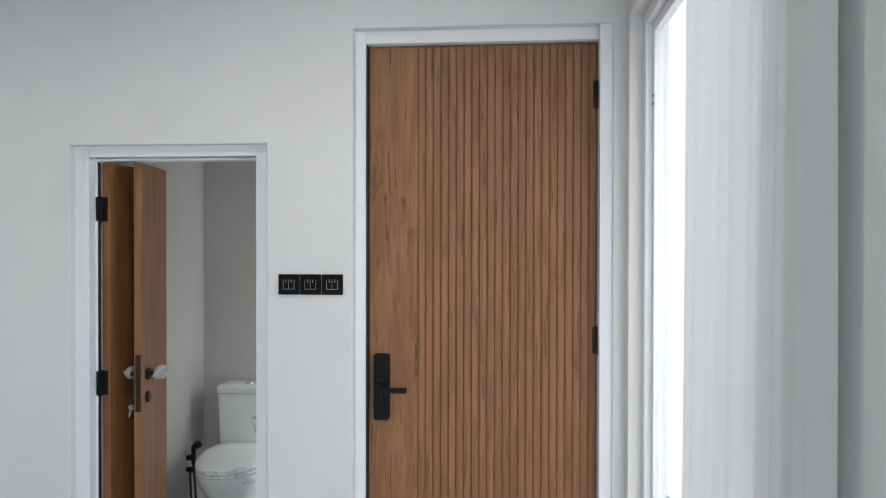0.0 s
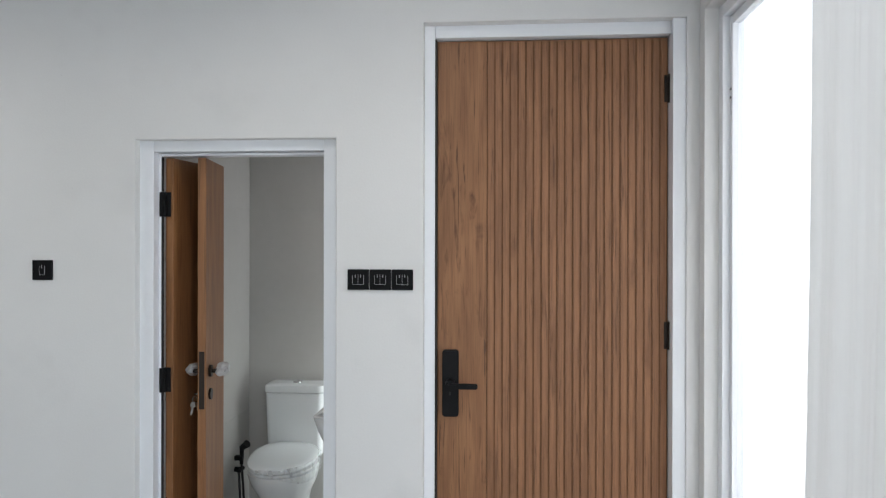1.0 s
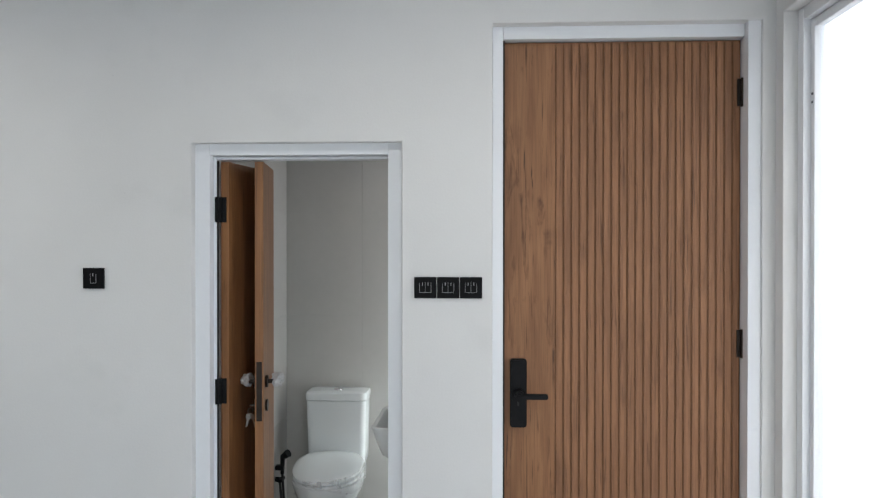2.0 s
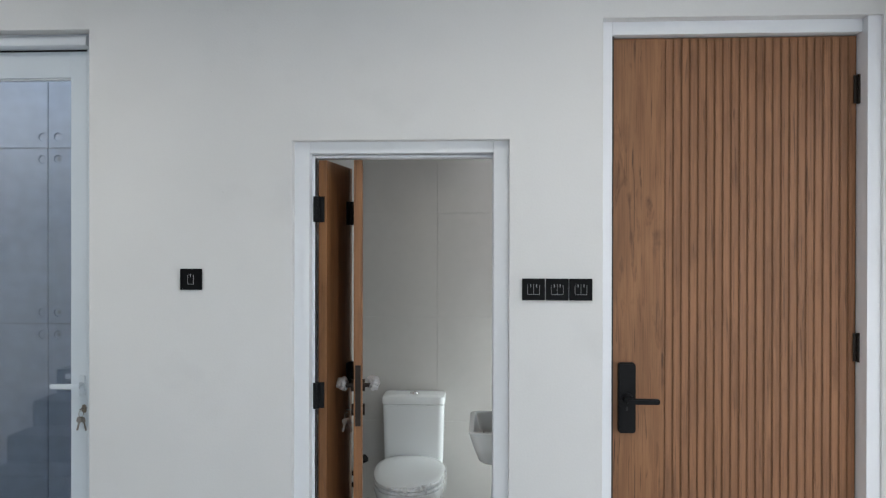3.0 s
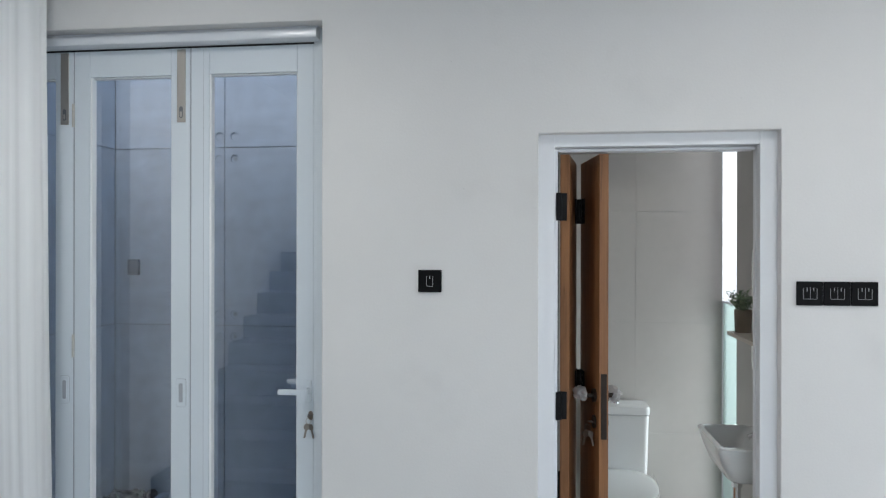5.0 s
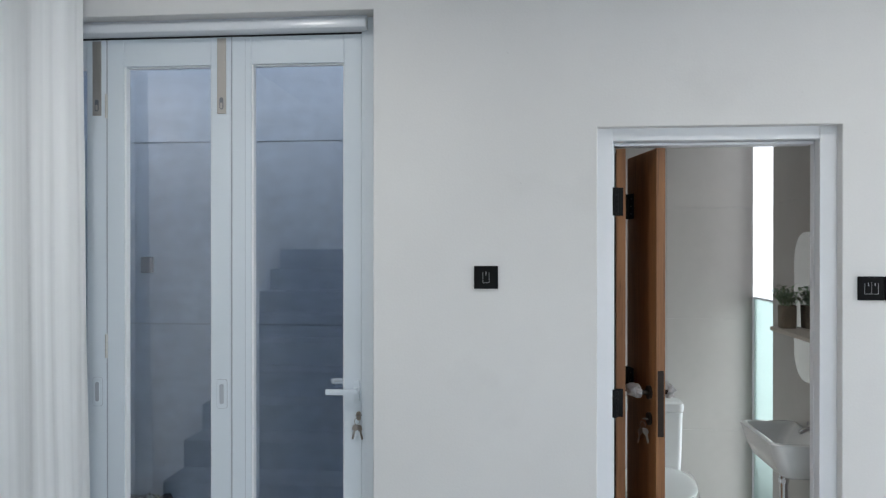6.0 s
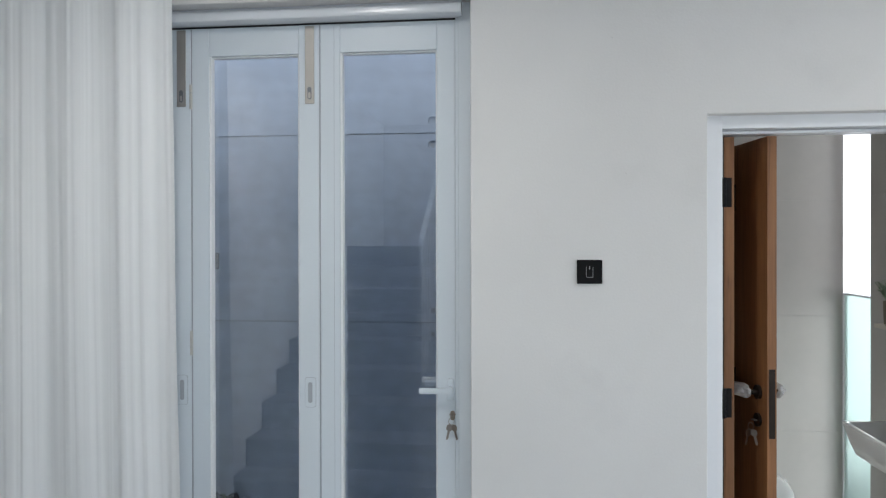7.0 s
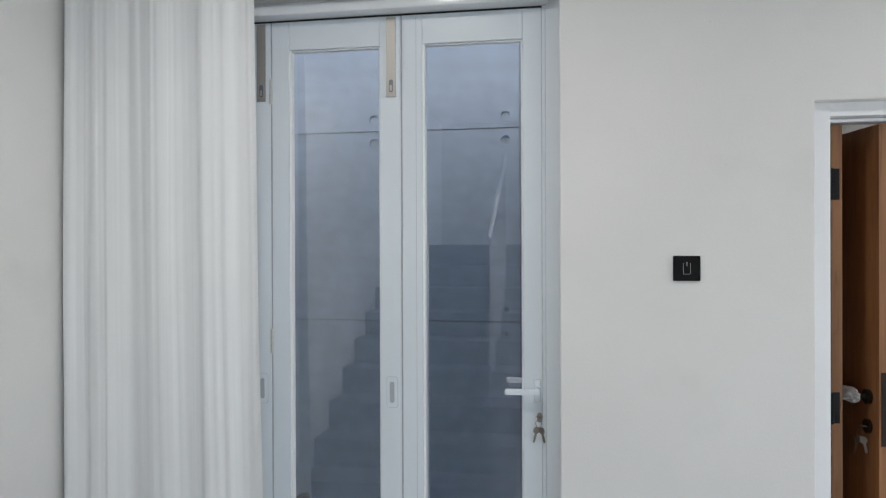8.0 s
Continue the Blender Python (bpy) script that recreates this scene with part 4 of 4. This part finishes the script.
def basin():
    b = thing("wash_basin", (BX1, 3.455, 0.80), "small white ceramic wall-hung basin with chrome tap and trap", "basin")

    def plan(z, out, y0, y1, r, inset=0.0):
        return [(x, y, z) for x, y in round_rect(-out + inset, -0.001 - inset * 0.4, y0 + inset, y1 - inset, r, 8)]

    part("bowl", bm_loft([
        plan(-0.140, 0.120, -0.150, 0.140, 0.03), plan(-0.137, 0.165, -0.195, 0.165, 0.035), plan(-0.125, 0.182, -0.210, 0.180, 0.04), plan(-0.070, 0.205, -0.224, 0.194, 0.042), plan(-0.012, 0.223, -0.233, 0.203, 0.042),
        plan(-0.003, 0.226, -0.235, 0.205, 0.04), plan(0.0, 0.222, -0.231, 0.201, 0.038), plan(0.0, 0.206, -0.212, 0.185, 0.034), plan(-0.006, 0.200, -0.205, 0.178, 0.032),
        [(x * 0.80 - 0.05, y, -0.06) for x, y, z in plan(0, 0.170, -0.155, 0.155, 0.05)], [(x * 0.7 - 0.06, y, -0.098) for x, y, z in plan(0, 0.12, -0.11, 0.11, 0.05)]]), CERAMIC, b, smooth=True)
    part("tap", joined(bm_tube([(-0.032, -0.15, 0.0), (-0.032, -0.15, 0.050)], [0.017, 0.014], 16), bm_tube([(-0.032, -0.15, 0.040), (-0.070, -0.15, 0.044), (-0.100, -0.15, 0.030)], [0.011, 0.010, 0.009], 14), bm_tube([(-0.032, -0.15, 0.050), (-0.036, -0.15, 0.062), (-0.070, -0.15, 0.068)], [0.012, 0.011, 0.006], 14)), CHROME, b, "chrome basin tap", True)
    part("waste", bm_tube([(-0.105, 0, -0.0965), (-0.105, 0, -0.0935)], 0.020, 20), CHROME, b, smooth=True)
    part("overflow", bm_tube([(-0.165, -0.05, -0.045), (-0.168, -0.05, -0.044)], 0.010, 14), GAP_SHADE, b)
    trap = part("trap", joined(bm_tube([(-0.105, 0, -0.148), (-0.105, 0, -0.30)], 0.016, 16), bm_tube([(-0.105, 0, -0.28), (-0.105, 0, -0.37)], 0.028, 18), bm_tube([(-0.105, 0, -0.31), (-0.05, 0, -0.30), (-0.001, 0, -0.30)], 0.015, 14)), CHROME, b, "chrome bottle trap", True)
    part("nut", bm_tube([(-0.105, 0, -0.205), (-0.105, 0, -0.188)], 0.022, 8), CHROME, trap)


basin()


def mirror_and_shelf():
    m = thing("mirror", (BX1, 0, 0), "frameless rounded wall mirror above the basin", "mirror")
    outline = round_rect(3.195, 3.610, 0.995, 1.602, 0.115, 10)
    g = bmesh.new()
    f = g.faces.new([g.verts.new((-0.010, y, z)) for y, z in outline])
    r = bmesh.ops.extrude_face_region(g, geom=[f])
    bmesh.ops.translate(g, vec=(0.007, 0, 0), verts=[v for v in r["geom"] if isinstance(v, bmesh.types.BMVert)])
    bmesh.ops.recalc_face_normals(g, faces=g.faces[:])
    part("mirror_glass", g, MIRROR, m)
    part("backing", bm_box(-0.003, 0.0, 3.30, 3.53, 1.1, 1.5), GAP_SHADE, m)
    s = thing("wall_shelf", (BX1, 0, 1.205), "thin pale wooden wall shelf under the mirror", "shelf")
    part("board", bm_box(-0.108, -0.011, 3.190, 3.618, -0.016, 0.0, 0.002), SHELF, s)
    for y in (3.28, 3.53):
        part("bracket", bm_box(-0.075, -0.011, y - 0.008, y + 0.008, -0.026, -0.0165, 0.001), STEEL, s)


mirror_and_shelf()


def potted_plant(x, y, z, label, seed):
    p = thing("potted_plant", (x, y, z), label, "plant")
    rng = random.Random(seed)
    h, w = 0.094, 0.031
    pot = part("pot", bm_loft([[(a, b, q) for a, b in round_rect(-s, s, -s, s, 0.008, 4)] for q, s in ((0, w * 0.90), (0.003, w * 0.93), (h - 0.002, w), (h, w * 0.98), (h, w * 0.86), (h - 0.012, w * 0.85))]), POT, p, "square brown-grey pot", True)
    part("soil", bm_box(-w * 0.84, w * 0.84, -w * 0.84, w * 0.84, h - 0.03, h - 0.010), PEBBLE, pot)
    for k in range(34):
        a, out = rng.random() * 6.283, rng.uniform(0.015, 0.088)
        top = Vector((math.cos(a) * out, math.sin(a) * out, h + rng.uniform(0.03, 0.078)))
        root = Vector((math.cos(a) * out * 0.3, math.sin(a) * out * 0.3, h - 0.012))
        mid = (root + top) / 2 + Vector((0, 0, 0.008))
        bits = [bm_tube([root, mid, top], [0.0014, 0.0012, 0.0007], 5)]
        for j in range(9):
            s = 0.25 + 0.75 * j / 8
            at = root.lerp(top, s) + Vector((0, 0, 0.008 * math.sin(math.pi * s)))
            bits.append(leaf_blade(at, rng.random() * 6.283, rng.uniform(0.016, 0.030), rng.uniform(15, 65), 0.009))
        part("sprig", joined(*bits), LEAF, p)


potted_plant(-0.786, 3.560, 1.205, "small leafy green plant in a square brown pot on the shelf", 3)

# ---- switches on the wall ----


def wall_switch(x0, z0, gangs, label, group=""):
    s = thing("wall_switch", (x0, Y_WALL, z0), label, "switch", group)
    w = 0.0855
    part("plate", bm_box(0, w, -0.009, 0.0, 0, 0.0815, 0.0022), BLACK_PLATE, s)
    cx, cz = w / 2, 0.041
    half = 0.0215 if gangs == 2 else 0.0105
    part("rocker_border", joined(
        bm_box(cx - half - 0.0012, cx - half, -0.0105, -0.009, cz - 0.0185, cz + 0.017), bm_box(cx + half, cx + half + 0.0012, -0.0105, -0.009, cz - 0.0185, cz + 0.017),
        bm_box(cx - half, cx + half, -0.0105, -0.009, cz - 0.0197, cz - 0.0185)), SWITCH_LINE, s, "pale line round the rockers")
    for k in range(gangs):
        a = cx - half + (2 * half / gangs) * k
        b = a + 2 * half / gangs
        r = part("rocker", moved(bm_box(a + 0.0006, b - 0.0006, -0.0118, -0.0088, cz - 0.0180, cz + 0.0206, 0.0008), Matrix.Translation((0, 0, 0))), BLACK_PLATE, s)
        part("marker", bm_box((a + b) / 2 - 0.0012, (a + b) / 2 + 0.0012, -0.0124, -0.0117, cz + 0.008, cz + 0.0195), SWITCH_LINE, r)
        if k:
            part("rocker_gap", bm_box(a - 0.0006, a + 0.0006, -0.0112, -0.0090, cz - 0.0180, cz + 0.0206), SWITCH_LINE, s)
    return s


for k in range(3):
    wall_switch(-0.7505 + 0.0878 * k, 1.3595, 2, "black square double light switch in a row of three", "switches beside the entrance door")
wall_switch(-2.0600, 1.3920, 1, "single black square light switch on the white wall")

# ---- sheer curtains ----


def curtain(name, start, end, z0, z1, folds, depth, label, mat, seed, flare=0.0, ragged=0.0):
    """Voile in soft pleats between two points of the plan, gathered at the top and looser below."""
    c = thing(name, (0, 0, 0), label, "curtain")
    a, b = Vector((*start, 0)), Vector((*end, 0))
    run = (b - a)
    side = Vector((-run.y, run.x, 0)).normalized()
    nu, nv = folds * 26, 40
    verts, faces = [], []
    for j in range(nv + 1):
        v = j / nv
        z = z1 + (z0 - z1) * v
        for i in range(nu + 1):
            u = i / nu
            f = u * folds
            amp = depth * (0.8 + 0.3 * v)
            wave = 1.5 * noise.noise(Vector((f * 0.8, v * 0.35, seed))) + 0.6 * noise.noise(Vector((f * 1.9, v * 0.5, seed + 9))) + 0.18 * noise.noise(Vector((f * 4.3, v * 0.8, seed + 17))) + 0.05 * noise.noise(Vector((f * 9.0, v * 1.6, seed + 29)))
            along = u + flare * v * v * u + 0.010 * noise.noise(Vector((f * 2, v * 3, seed + 5)))
            p = a + run * along + side * amp * wave
            if ragged and i == nu:
                p += run.normalized() * ragged * (noise.noise(Vector((0, z * 60, 3))) + 0.6 * noise.noise(Vector((0, z * 170, 8))))
            verts.append((p.x, p.y, z))
    for j in range(nv):
        for i in range(nu):
            q = j * (nu + 1) + i
            faces.append((q, q + 1, q + nu + 2, q + nu + 1))
    me = bpy.data.meshes.new("cloth")
    me.from_pydata(verts, [], faces)
    me.materials.append(mat)
    me.polygons.foreach_set("use_smooth", [True] * len(faces))
    cloth = new("cloth", me)
    cloth.parent = c
    d = run.normalized()
    part("rail", bm_tube([a - d * 0.02 + Vector((0, 0, z1 + 0.012)), b + d * 0.02 + Vector((0, 0, z1 + 0.012))], 0.011, 12), ALU, c, smooth=True)
    return c


curtain("curtain", (0.584, 1.035), (0.574, 1.835), 0.02, 2.86, 9, 0.018, "sheer white voile curtain drawn half across the tall window", SHEER, 2.0, 0.17, 0.006)
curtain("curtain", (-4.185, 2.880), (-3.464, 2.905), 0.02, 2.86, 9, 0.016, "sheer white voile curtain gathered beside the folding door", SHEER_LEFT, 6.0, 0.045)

# ---- stair by the left wall, seen in the door's glass ----


def staircase():
    s = thing("staircase", (X_LEFT + 0.25, 1.72, 0), "dark grey straight stair against the white side wall", "stairs")
    rise, going, width, rail = 0.169, 0.283, 1.25, 1.03
    for k in range(9):
        deep = going + (0.9 if k == 8 else 0.02)
        part("step", bm_box(0.001, width, -going * k - deep, -going * k, rise * k + 0.001 if k else 0.0, rise * (k + 1), 0.006), STONE_STAIR, s)
        if k:
            part("soffit_block", bm_box(0.01, width - 0.02, -going * k - deep, -going * k - 0.01, 0.0, rise * k), STONE_STAIR, s)
    slope = [(rail, -0.70 - going * q, rise * (4.1 + q) + 0.86) for q in range(5)]
    part("handrail", bm_tube(slope, 0.018, 12), ALU, s, "pale metal handrail", True)
    for q in range(9):
        y = -0.76 - 0.125 * q
        top = rise * (4.1 + (-0.70 - y) / going) + 0.86
        foot = rise * (int(-y / going) + 1)
        part("baluster", bm_tube([(rail, y, foot), (rail, y, top)], 0.006, 8), STEEL, s)


staircase()

# ---- floor tiles, last ----
NX, NY, SZ = 9, 10, 0.6
plank = {}
for i in range(NX):
    for j in range(NY):
        x0, y0 = X_LEFT + SZ * i, Y_WALL - SZ * (j + 1)
        x1, y1 = min(x0 + SZ, X_RIGHT), y0 + SZ
        if x1 - x0 < 0.05:
            continue
        w = round(x1 - x0, 3)
        if w not in plank:
            plank[w] = shape("tile", bm_box(0.001, w - 0.001, 0.001, SZ - 0.001, -0.008, 0.0, 0.001, 1), FLOOR_TILE)
        t = new("tile", plank[w])
        t.parent, t.location = floor, (x0, y0, 0)
